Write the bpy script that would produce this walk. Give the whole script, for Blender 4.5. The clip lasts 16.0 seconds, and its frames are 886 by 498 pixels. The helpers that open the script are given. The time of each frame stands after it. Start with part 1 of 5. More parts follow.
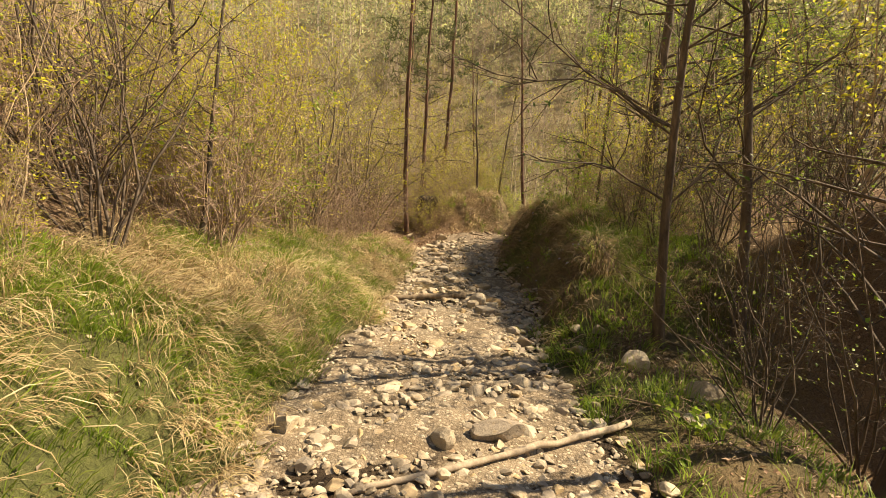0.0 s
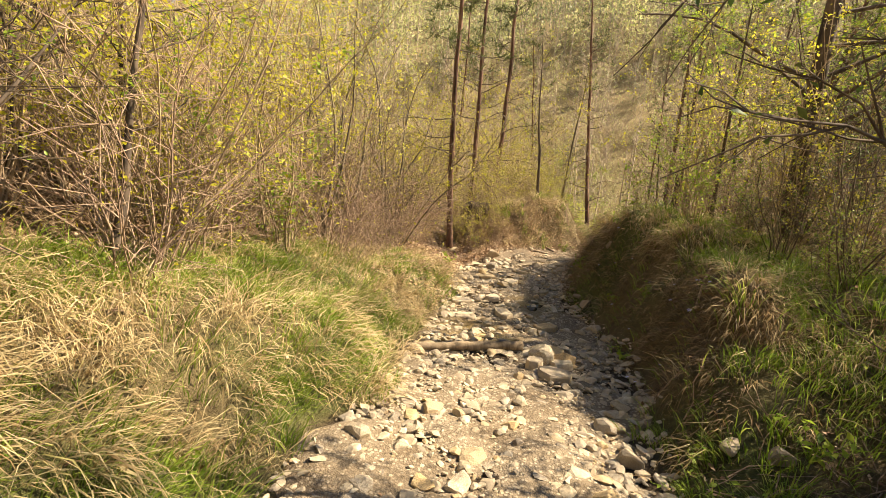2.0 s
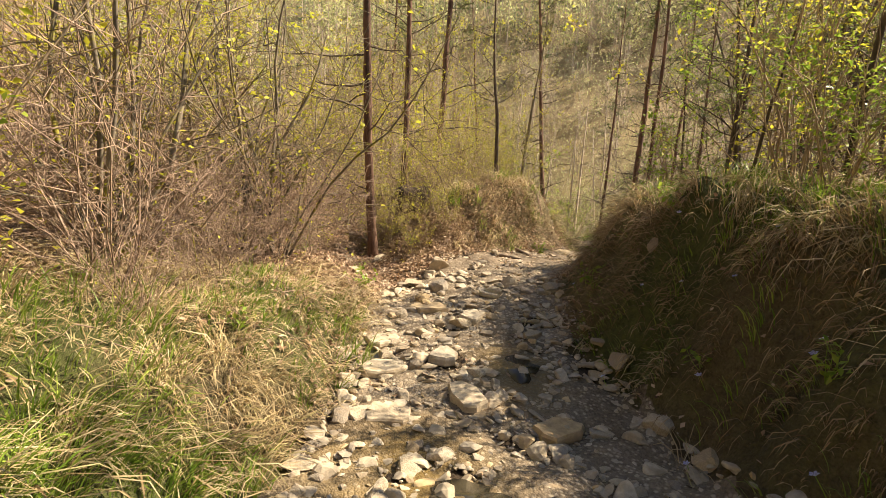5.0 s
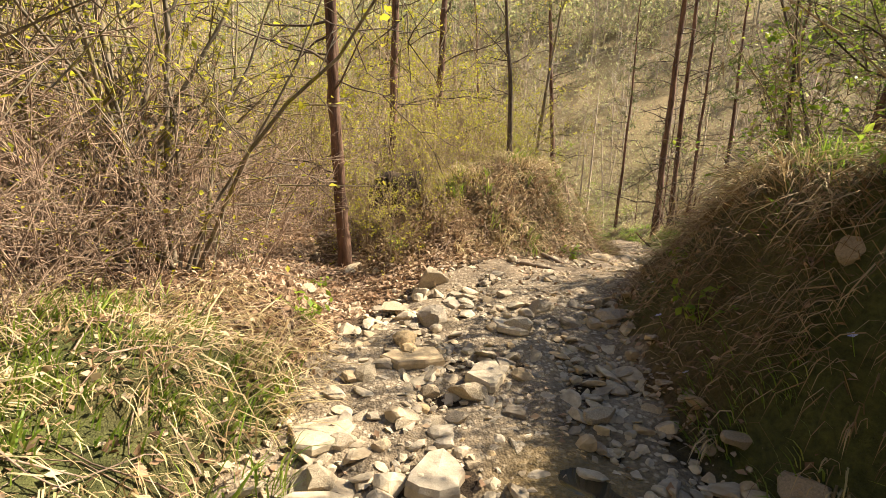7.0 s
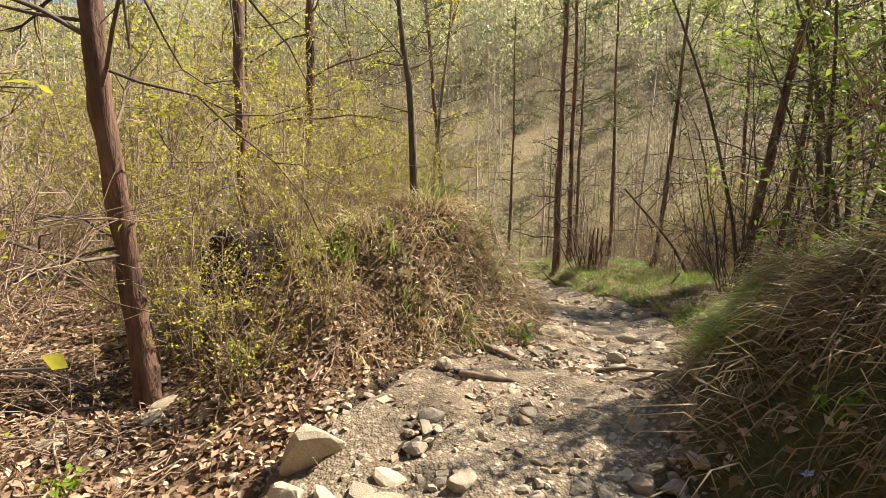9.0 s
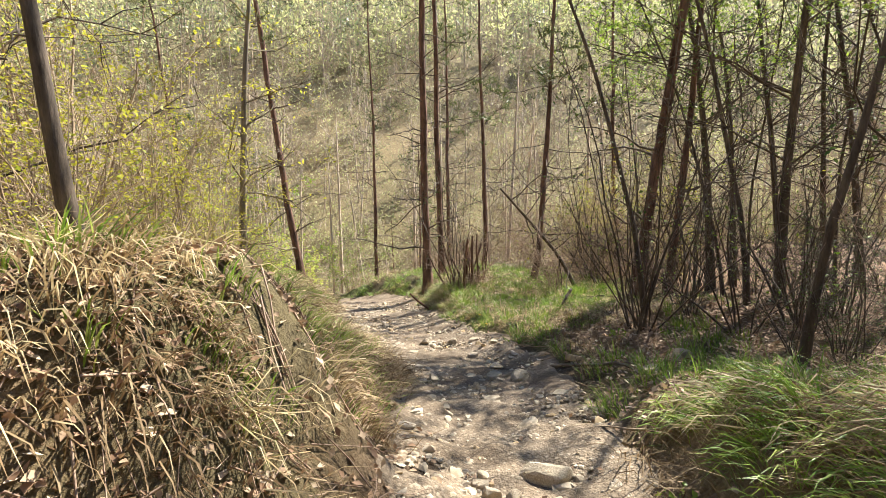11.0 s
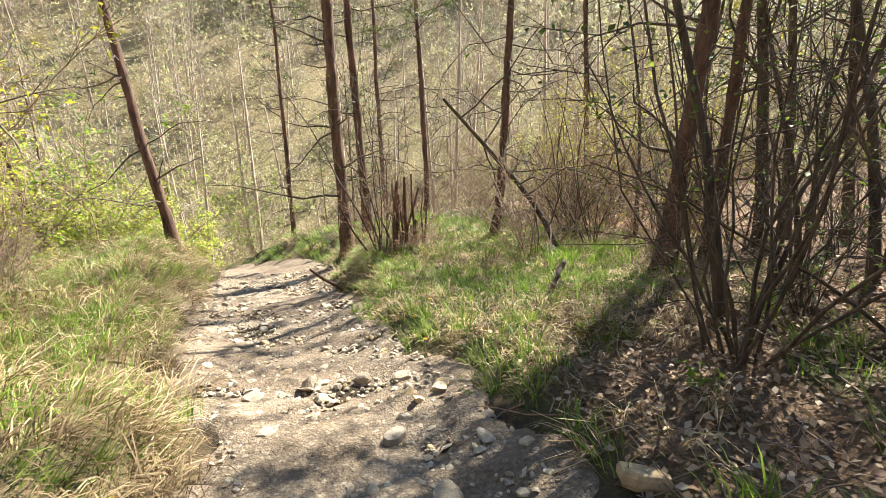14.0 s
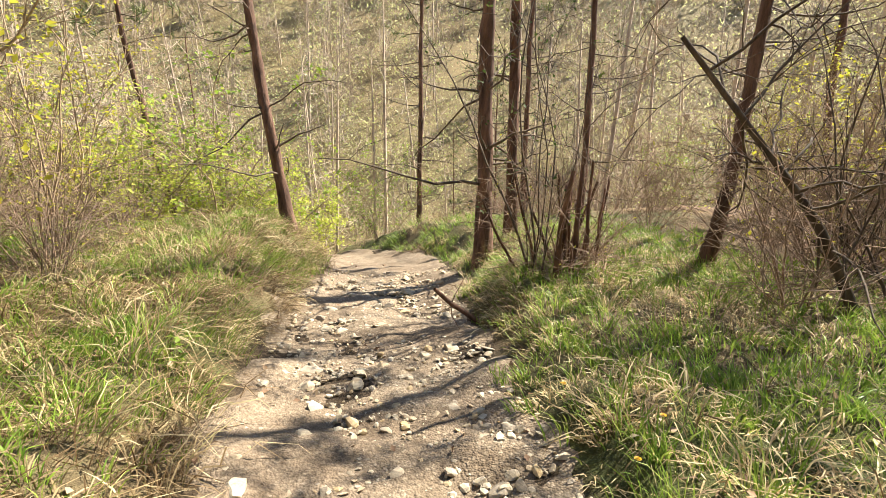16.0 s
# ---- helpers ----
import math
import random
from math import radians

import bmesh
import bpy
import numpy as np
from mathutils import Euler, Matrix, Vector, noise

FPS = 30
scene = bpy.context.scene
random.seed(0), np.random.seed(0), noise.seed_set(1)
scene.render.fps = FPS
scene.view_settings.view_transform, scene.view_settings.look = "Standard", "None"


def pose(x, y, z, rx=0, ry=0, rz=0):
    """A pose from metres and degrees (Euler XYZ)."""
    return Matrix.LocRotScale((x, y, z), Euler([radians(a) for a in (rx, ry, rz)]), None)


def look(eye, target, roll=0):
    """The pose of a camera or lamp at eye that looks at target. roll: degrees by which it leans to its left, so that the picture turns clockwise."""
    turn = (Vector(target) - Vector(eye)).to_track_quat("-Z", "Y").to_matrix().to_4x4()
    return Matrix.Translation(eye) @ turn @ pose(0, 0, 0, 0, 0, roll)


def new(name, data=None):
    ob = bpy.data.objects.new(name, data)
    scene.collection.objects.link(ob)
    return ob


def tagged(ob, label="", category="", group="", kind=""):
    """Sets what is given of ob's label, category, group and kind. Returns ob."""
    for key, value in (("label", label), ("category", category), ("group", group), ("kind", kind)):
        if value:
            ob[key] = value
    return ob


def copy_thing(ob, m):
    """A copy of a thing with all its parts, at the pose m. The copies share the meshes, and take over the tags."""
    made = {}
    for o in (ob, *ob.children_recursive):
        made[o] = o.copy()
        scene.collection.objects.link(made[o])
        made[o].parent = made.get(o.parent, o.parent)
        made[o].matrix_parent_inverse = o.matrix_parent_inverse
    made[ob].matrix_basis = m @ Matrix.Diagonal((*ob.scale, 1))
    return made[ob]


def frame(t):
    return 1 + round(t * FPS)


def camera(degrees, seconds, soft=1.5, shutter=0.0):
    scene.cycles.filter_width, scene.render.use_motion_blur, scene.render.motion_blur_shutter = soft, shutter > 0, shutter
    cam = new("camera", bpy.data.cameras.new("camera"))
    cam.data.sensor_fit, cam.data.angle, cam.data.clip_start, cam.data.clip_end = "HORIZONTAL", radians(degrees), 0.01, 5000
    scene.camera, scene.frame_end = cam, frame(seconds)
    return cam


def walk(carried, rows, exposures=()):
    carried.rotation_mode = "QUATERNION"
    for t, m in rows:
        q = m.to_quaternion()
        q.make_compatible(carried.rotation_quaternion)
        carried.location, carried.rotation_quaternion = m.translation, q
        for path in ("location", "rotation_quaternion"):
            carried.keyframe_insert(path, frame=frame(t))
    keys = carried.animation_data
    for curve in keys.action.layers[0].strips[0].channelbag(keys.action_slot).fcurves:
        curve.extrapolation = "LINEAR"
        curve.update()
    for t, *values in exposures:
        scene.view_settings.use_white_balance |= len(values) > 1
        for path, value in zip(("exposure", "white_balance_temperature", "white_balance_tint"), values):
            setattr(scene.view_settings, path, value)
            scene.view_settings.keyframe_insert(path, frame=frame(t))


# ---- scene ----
cam = camera(84.3, 16.0, 0.6)
PATH = [
    (0, (-0.032, -0.227, 1.684), (-0.023, 1.741, 1.324), 4.0),
    (0.5, (0.096, 0.367, 1.625), (0.071, 2.335, 1.27), 4.1),
    (1, (0.133, 0.911, 1.629), (0.021, 2.876, 1.274), 4.3),
    (1.5, (0.015, 1.514, 1.575), (-0.165, 3.474, 1.22), 4.7),
    (2, (-0.017, 2.095, 1.478), (-0.221, 4.055, 1.132), 4.8),
    (2.5, (-0.085, 2.585, 1.268), (-0.314, 4.542, 0.922), 4.8),
    (3, (-0.159, 3.134, 1.16), (-0.334, 5.097, 0.82), 4.0),
    (3.5, (-0.173, 3.745, 1.174), (-0.231, 5.713, 0.82), 3.2),
    (4, (-0.128, 4.418, 1.173), (-0.1, 6.388, 0.831), 3.7),
    (4.2, (-0.063, 4.642, 1.122), (-0.015, 6.611, 0.776), 3.5),
    (6.3, (-0.045, 6.884, 0.965), (-0.064, 8.855, 0.631), 2.9),
    (6.5, (-0.032, 7.025, 0.917), (-0.05, 8.997, 0.581), 2.9),
    (7, (0.015, 7.443, 0.766), (0.032, 9.414, 0.428), 2.7),
    (7.5, (-0.07, 7.929, 0.712), (-0.009, 9.904, 0.403), 2.7),
    (8, (-0.101, 8.411, 0.745), (0.008, 10.393, 0.497), 2.3),
    (8.5, (-0.073, 8.926, 0.815), (0.232, 10.89, 0.595), 1.6),
    (9, (0.027, 9.402, 0.856), (0.51, 11.333, 0.67), 0.7),
    (9.5, (0.275, 10.006, 0.849), (0.921, 11.891, 0.681), 0.1),
    (10, (0.585, 10.598, 0.91), (1.349, 12.439, 0.747), -0.3),
    (10.2, (0.725, 10.793, 0.979), (1.509, 12.626, 0.82), -0.4),
    (12.3, (2.088, 12.56, 1.012), (3.286, 14.128, 0.687), -3.3),
    (12.5, (2.205, 12.744, 0.953), (3.41, 14.302, 0.608), -3.3),
    (13, (2.504, 13.155, 0.905), (3.727, 14.689, 0.519), -3.4),
    (13.5, (2.779, 13.571, 0.794), (3.989, 15.107, 0.373), -3.3),
    (14, (3.062, 14.04, 0.752), (4.164, 15.652, 0.321), -2.8),
    (14.5, (3.284, 14.558, 0.713), (4.275, 16.236, 0.264), -2.1),
    (15, (3.453, 15.033, 0.684), (4.324, 16.772, 0.218), -1.3),
    (15.5, (3.606, 15.517, 0.636), (4.364, 17.305, 0.16), -0.4),
    (16, (3.689, 15.987, 0.611), (4.356, 17.812, 0.136), 0.3),
]
walk(cam, [(t, look(eye, target, roll)) for t, eye, target, roll in PATH], [
    (0, 1.3, 7300, 13), (1, 1.65, 7000, 13), (2, 1.65, 6900, 13), (3, 1.32, 6750, 14), (4, 1.4, 6600, 14), (6.5, 1.65, 6400, 13), (7.5, 1.65, 6300, 12), (8.5, 1.5, 6100, 12),
    (10, 1.7, 5600, 12), (12.5, 2.0, 5450, 9), (14, 2.1, 5450, 9), (16, 1.92, 5750, 10)])

# ---- world, sun ----
SUN_YAW, SUN_UP = -76.0, 46.0
world = bpy.data.worlds.new("sky")
scene.world = world
world.use_nodes = True
wn = world.node_tree
sky = wn.nodes.new("ShaderNodeTexSky")
sky.sky_type, sky.sun_disc = "NISHITA", False
sky.sun_elevation, sky.sun_rotation = radians(SUN_UP), radians(-SUN_YAW)
sky.air_density, sky.dust_density = 1.0, 0.6
wn.links.new(sky.outputs[0], wn.nodes["Background"].inputs[0])
wn.nodes["Background"].inputs[1].default_value = 0.05
sun = new("sun", bpy.data.lights.new("sun", "SUN"))
sun.data.energy, sun.data.angle, sun.data.color = 5.0, radians(0.55), (1.0, 0.87, 0.66)
to_sun = Vector((math.sin(radians(-SUN_YAW)) * math.cos(radians(SUN_UP)),
                 math.cos(radians(SUN_YAW)) * math.cos(radians(SUN_UP)), math.sin(radians(SUN_UP))))
sun.matrix_world = look(to_sun * 60, (0, 0, 0))


# ---- materials ----
def ramp(nt, stops):
    r = nt.nodes.new("ShaderNodeValToRGB")
    while len(r.color_ramp.elements) < len(stops):
        r.color_ramp.elements.new(0.5)
    for e, (p, c) in zip(r.color_ramp.elements, stops):
        e.position, e.color = p, (*c, 1)
    return r


def noise_node(nt, scale, detail=5, rough=0.6, stretch=None, coord="Object"):
    n = nt.nodes.new("ShaderNodeTexNoise")
    n.inputs["Scale"].default_value, n.inputs["Detail"].default_value = scale, detail
    n.inputs["Roughness"].default_value = rough
    tc = nt.nodes.new("ShaderNodeTexCoord")
    src = tc.outputs[coord]
    if stretch:
        mp = nt.nodes.new("ShaderNodeMapping")
        mp.inputs["Scale"].default_value = stretch
        nt.links.new(src, mp.inputs[0])
        src = mp.outputs[0]
    nt.links.new(src, n.inputs["Vector"])
    return n


def mix(nt, fac, a, b, mode="MIX"):
    m = nt.nodes.new("ShaderNodeMix")
    m.data_type, m.blend_type = "RGBA", mode
    for sock, val in ((m.inputs[0], fac), (m.inputs[6], a), (m.inputs[7], b)):
        if hasattr(val, "is_output"):
            nt.links.new(val, sock)
        elif isinstance(val, (int, float)):
            sock.default_value = val
        else:
            sock.default_value = (*val, 1)
    return m.outputs[2]


def bump(nt, height, strength, dist, normal=None):
    b = nt.nodes.new("ShaderNodeBump")
    b.inputs["Strength"].default_value, b.inputs["Distance"].default_value = strength, dist
    nt.links.new(height, b.inputs["Height"])
    if normal:
        nt.links.new(normal, b.inputs["Normal"])
    return b.outputs[0]


def base_mat(name, rough=0.85):
    m = bpy.data.materials.new(name)
    m.use_nodes = True
    b = m.node_tree.nodes["Principled BSDF"]
    b.inputs["Roughness"].default_value = rough
    b.inputs["Specular IOR Level"].default_value = 0.25
    return m, m.node_tree, b


def attr(nt, name):
    a = nt.nodes.new("ShaderNodeAttribute")
    a.attribute_name = name
    return a.outputs["Fac"]


def leaf_mat(name, stops, translucent=0.45, rough=0.5, spec=0.3):
    """Thin leaf or blade: reflects and lets light through; each piece has its own tone."""
    m, nt, b = base_mat(name, rough)
    b.inputs["Specular IOR Level"].default_value = spec
    geo, info = nt.nodes.new("ShaderNodeNewGeometry"), nt.nodes.new("ShaderNodeObjectInfo")
    r = ramp(nt, stops)
    nt.links.new(geo.outputs["Random Per Island"], r.inputs[0])
    hs = nt.nodes.new("ShaderNodeHueSaturation")
    mr = nt.nodes.new("ShaderNodeMapRange")
    mr.inputs[3].default_value, mr.inputs[4].default_value = 0.78, 1.2
    nt.links.new(info.outputs["Random"], mr.inputs[0])
    nt.links.new(mr.outputs[0], hs.inputs["Value"])
    nt.links.new(r.outputs[0], hs.inputs["Color"])
    nt.links.new(hs.outputs[0], b.inputs["Base Color"])
    t = nt.nodes.new("ShaderNodeBsdfTranslucent")
    nt.links.new(hs.outputs[0], t.inputs[0])
    ms = nt.nodes.new("ShaderNodeMixShader")
    ms.inputs[0].default_value = translucent
    nt.links.new(b.outputs[0], ms.inputs[1])
    nt.links.new(t.outputs[0], ms.inputs[2])
    nt.links.new(ms.outputs[0], nt.nodes["Material Output"].inputs[0])
    return m


def bark_mat(name, dark, light, scale=14, depth=0.012, moss=None):
    m, nt, b = base_mat(name, 0.9)
    n = noise_node(nt, scale, 6, 0.7, (1, 1, 0.22))
    big = noise_node(nt, 2.3, 3)
    r = ramp(nt, [(0.32, dark), (0.68, light)])
    nt.links.new(n.outputs[0], r.inputs[0])
    r2 = ramp(nt, [(0.35, (0.72, 0.72, 0.72)), (0.7, (1.12, 1.1, 1.05))])
    nt.links.new(big.outputs[0], r2.inputs[0])
    col = mix(nt, 1.0, r.outputs[0], r2.outputs[0], "MULTIPLY")
    if moss:
        mo = noise_node(nt, 3.1, 5, 0.7)
        rm = ramp(nt, [(0.52, (0, 0, 0)), (0.62, (1, 1, 1))])
        nt.links.new(mo.outputs[0], rm.inputs[0])
        col = mix(nt, rm.outputs[0], col, moss)
    nt.links.new(col, b.inputs["Base Color"])
    nt.links.new(bump(nt, n.outputs[0], 0.8, depth), b.inputs["Normal"])
    return m


def stone_mat():
    m, nt, b = base_mat("limestone", 0.88)
    geo, info = nt.nodes.new("ShaderNodeNewGeometry"), nt.nodes.new("ShaderNodeObjectInfo")
    add = nt.nodes.new("ShaderNodeMath")
    add.operation = "ADD"
    nt.links.new(geo.outputs["Random Per Island"], add.inputs[0])
    nt.links.new(info.outputs["Random"], add.inputs[1])
    fr = nt.nodes.new("ShaderNodeMath")
    fr.operation = "FRACT"
    nt.links.new(add.outputs[0], fr.inputs[0])
    r = ramp(nt, [(0.0, (0.30, 0.255, 0.20)), (0.3, (0.46, 0.385, 0.275)), (0.55, (0.56, 0.48, 0.355)),
                  (0.8, (0.38, 0.33, 0.26)), (1.0, (0.53, 0.39, 0.21))])
    nt.links.new(fr.outputs[0], r.inputs[0])
    n = noise_node(nt, 16, 6, 0.7)
    r2 = ramp(nt, [(0.3, (0.62, 0.6, 0.56)), (0.65, (1.12, 1.1, 1.06))])
    nt.links.new(n.outputs[0], r2.inputs[0])
    st = noise_node(nt, 5, 4)
    rs = ramp(nt, [(0.55, (0, 0, 0)), (0.7, (1, 1, 1))])
    nt.links.new(st.outputs[0], rs.inputs[0])
    col = mix(nt, 1.0, r.outputs[0], r2.outputs[0], "MULTIPLY")
    col = mix(nt, rs.outputs[0], col, (0.33, 0.25, 0.15))
    nt.links.new(col, b.inputs["Base Color"])
    nt.links.new(bump(nt, n.outputs[0], 0.7, 0.01), b.inputs["Normal"])
    return m


def ground_mat():
    m, nt, b = base_mat("forest_soil", 0.95)
    n1, n2, n3 = noise_node(nt, 1.7, 5), noise_node(nt, 22, 6, 0.75), noise_node(nt, 70, 3)
    soil = ramp(nt, [(0.3, (0.03, 0.021, 0.013)), (0.7, (0.115, 0.08, 0.048))])
    nt.links.new(n2.outputs[0], soil.inputs[0])
    thatch = ramp(nt, [(0.3, (0.14, 0.10, 0.05)), (0.65, (0.36, 0.28, 0.15))])
    nt.links.new(n2.outputs[0], thatch.inputs[0])
    green = ramp(nt, [(0.3, (0.035, 0.05, 0.012)), (0.7, (0.12, 0.15, 0.035))])
    nt.links.new(n2.outputs[0], green.inputs[0])
    litter = ramp(nt, [(0.25, (0.09, 0.055, 0.032)), (0.5, (0.28, 0.175, 0.10)), (0.75, (0.45, 0.32, 0.20))])
    nt.links.new(n3.outputs[0], litter.inputs[0])
    col = mix(nt, attr(nt, "litter"), soil.outputs[0], litter.outputs[0])
    col = mix(nt, attr(nt, "thatch"), col, thatch.outputs[0])
    col = mix(nt, attr(nt, "green"), col, green.outputs[0])
    r1 = ramp(nt, [(0.3, (0.75, 0.75, 0.75)), (0.7, (1.15, 1.12, 1.05))])
    nt.links.new(n1.outputs[0], r1.inputs[0])
    col = mix(nt, 1.0, col, r1.outputs[0], "MULTIPLY")
    nt.links.new(col, b.inputs["Base Color"])
    nb = bump(nt, n2.outputs[0], 0.9, 0.05)
    nt.links.new(bump(nt, n3.outputs[0], 0.8, 0.015, nb), b.inputs["Normal"])
    return m


def path_mat():
    m, nt, b = base_mat("gravel", 0.92)
    v = nt.nodes.new("ShaderNodeTexVoronoi")
    v.inputs["Scale"].default_value = 34
    tc = nt.nodes.new("ShaderNodeTexCoord")
    nt.links.new(tc.outputs["Object"], v.inputs["Vector"])
    v2 = nt.nodes.new("ShaderNodeTexVoronoi")
    v2.inputs["Scale"].default_value = 85
    nt.links.new(tc.outputs["Object"], v2.inputs["Vector"])
    n1, n2 = noise_node(nt, 2.1, 7, 0.68), noise_node(nt, 45, 6, 0.8)
    grit = ramp(nt, [(0.3, (0.105, 0.08, 0.054)), (0.7, (0.345, 0.28, 0.195))])
    nt.links.new(n2.outputs[0], grit.inputs[0])
    peb = ramp(nt, [(0.1, (0.21, 0.175, 0.13)), (0.5, (0.36, 0.30, 0.215)), (0.9, (0.50, 0.43, 0.32))])
    sep = nt.nodes.new("ShaderNodeSeparateColor")
    nt.links.new(v.outputs["Color"], sep.inputs[0])
    nt.links.new(sep.outputs[0], peb.inputs[0])
    rd = ramp(nt, [(0.25, (1, 1, 1)), (0.5, (0, 0, 0))])
    nt.links.new(v.outputs["Distance"], rd.inputs[0])
    col = mix(nt, rd.outputs[0], grit.outputs[0], peb.outputs[0])
    rb = ramp(nt, [(0.36, (0.62, 0.57, 0.51)), (0.62, (1.12, 1.1, 1.06))])
    nt.links.new(n1.outputs[0], rb.inputs[0])
    dirt = ramp(nt, [(0.3, (0.075, 0.054, 0.037)), (0.52, (0.20, 0.15, 0.105)), (0.72, (0.36, 0.285, 0.205))])
    nt.links.new(n2.outputs[0], dirt.inputs[0])
    col = mix(nt, attr(nt, "earth"), col, mix(nt, 0.28, dirt.outputs[0], col))
    col = mix(nt, 1.0, col, rb.outputs[0], "MULTIPLY")
    col = mix(nt, attr(nt, "damp"), col, mix(nt, n2.outputs[0], (0.07, 0.045, 0.015), (0.27, 0.18, 0.05)))
    nt.links.new(col, b.inputs["Base Color"])
    rr = nt.nodes.new("ShaderNodeMapRange")
    rr.inputs[3].default_value, rr.inputs[4].default_value = 0.92, 0.3
    nt.links.new(attr(nt, "damp"), rr.inputs[0])
    nt.links.new(rr.outputs[0], b.inputs["Roughness"])
    inv = nt.nodes.new("ShaderNodeMath")
    inv.operation = "SUBTRACT"
    inv.inputs[0].default_value = 0.6
    nt.links.new(v.outputs["Distance"], inv.inputs[1])
    nb = bump(nt, inv.outputs[0], 0.4, 0.015)
    inv2 = nt.nodes.new("ShaderNodeMath")
    inv2.operation = "SUBTRACT"
    inv2.inputs[0].default_value = 0.6
    nt.links.new(v2.outputs["Distance"], inv2.inputs[1])
    nt.links.new(bump(nt, inv2.outputs[0], 0.6, 0.01, nb), b.inputs["Normal"])
    return m


M_GROUND, M_PATH, M_STONE = ground_mat(), path_mat(), stone_mat()
M_BARK = bark_mat("grey_brown_bark", (0.05, 0.038, 0.028), (0.17, 0.13, 0.095))
M_PINE = bark_mat("pine_bark", (0.045, 0.027, 0.019), (0.27, 0.155, 0.105), 9, 0.05)
# far bark lightened so that its colour carries the haze over the slope
M_FARBARK = bark_mat("hazed_far_bark", (0.33, 0.265, 0.20), (0.56, 0.465, 0.36), 6)
M_TWIG = bark_mat("tan_twig_bark", (0.22, 0.155, 0.095), (0.50, 0.39, 0.26), 20, 0.004)
M_BRUSH = bark_mat("pinkish_brush_bark", (0.19, 0.125, 0.085), (0.47, 0.345, 0.25), 20, 0.004)
M_TWIGD = bark_mat("dark_twig_bark", (0.055, 0.04, 0.03), (0.20, 0.155, 0.115), 20, 0.004)
M_MOSSY = bark_mat("mossy_bark", (0.10, 0.08, 0.055), (0.30, 0.25, 0.18), 16, 0.008, (0.24, 0.21, 0.03))
M_WOOD = bark_mat("weathered_wood", (0.11, 0.08, 0.05), (0.36, 0.28, 0.19), 18, 0.006)
M_EARTH = bark_mat("dark_root_earth", (0.018, 0.012, 0.008), (0.085, 0.058, 0.036), 12, 0.04)
M_PALE = bark_mat("pale_split_wood", (0.27, 0.21, 0.145), (0.58, 0.48, 0.35), 18, 0.006)
M_ROOT = bark_mat("root_bark", (0.10, 0.075, 0.055), (0.28, 0.21, 0.15), 18, 0.006)
M_LEAFY = leaf_mat("spring_leaf", [(0, (0.42, 0.40, 0.03)), (0.5, (0.58, 0.53, 0.05)), (1, (0.34, 0.39, 0.04))], 0.55)
M_LEAFG = leaf_mat("green_leaf", [(0, (0.17, 0.28, 0.03)), (0.6, (0.28, 0.38, 0.04)), (1, (0.38, 0.43, 0.06))], 0.5, 0.45)
M_BUD = leaf_mat("young_bush_leaf", [(0, (0.40, 0.48, 0.05)), (0.6, (0.55, 0.60, 0.08)), (1, (0.62, 0.60, 0.12))], 0.55)
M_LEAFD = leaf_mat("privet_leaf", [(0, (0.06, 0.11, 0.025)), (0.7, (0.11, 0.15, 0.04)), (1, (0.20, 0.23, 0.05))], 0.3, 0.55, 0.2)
M_NEEDLE = leaf_mat("pine_needle", [(0, (0.07, 0.10, 0.03)), (1, (0.17, 0.18, 0.06))], 0.3)
M_DRY = leaf_mat("dry_grass", [(0, (0.30, 0.20, 0.09)), (0.35, (0.52, 0.39, 0.20)), (0.8, (0.66, 0.54, 0.31)), (1, (0.42, 0.37, 0.14))], 0.32, 0.6)
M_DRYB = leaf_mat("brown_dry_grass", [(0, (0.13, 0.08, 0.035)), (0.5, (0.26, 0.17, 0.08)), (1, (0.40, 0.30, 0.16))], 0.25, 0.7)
# dead grass in a darker colour that holds the bank's shade
M_DRYD = leaf_mat("shade_dark_dead_grass", [(0, (0.06, 0.04, 0.02)), (0.6, (0.13, 0.09, 0.045)), (1, (0.24, 0.17, 0.085))], 0.2, 0.7)
M_GREEN = leaf_mat("green_grass", [(0, (0.12, 0.21, 0.02)), (0.6, (0.25, 0.36, 0.04)), (1, (0.40, 0.45, 0.09))], 0.4, 0.45)
M_LITTER = leaf_mat("dead_leaf", [(0, (0.17, 0.10, 0.058)), (0.4, (0.36, 0.225, 0.13)), (0.8, (0.52, 0.38, 0.24)), (1, (0.60, 0.48, 0.33))], 0.15, 0.7)
# far leaf and needle colours paled to stand in for distance haze
M_FARLEAF = leaf_mat("hazed_far_leaf", [(0, (0.50, 0.53, 0.17)), (0.5, (0.68, 0.64, 0.35)), (1, (0.69, 0.73, 0.28))], 0.6)
M_FARPINE = leaf_mat("hazed_far_needle", [(0, (0.16, 0.20, 0.09)), (0.5, (0.26, 0.29, 0.14)), (1, (0.36, 0.37, 0.20))], 0.4)
M_YELLOW = leaf_mat("yellow_petal", [(0, (0.75, 0.42, 0.01)), (1, (0.85, 0.55, 0.02))], 0.3)
M_WHITE = leaf_mat("pale_petal", [(0, (0.7, 0.7, 0.75)), (1, (0.45, 0.45, 0.75))], 0.3)


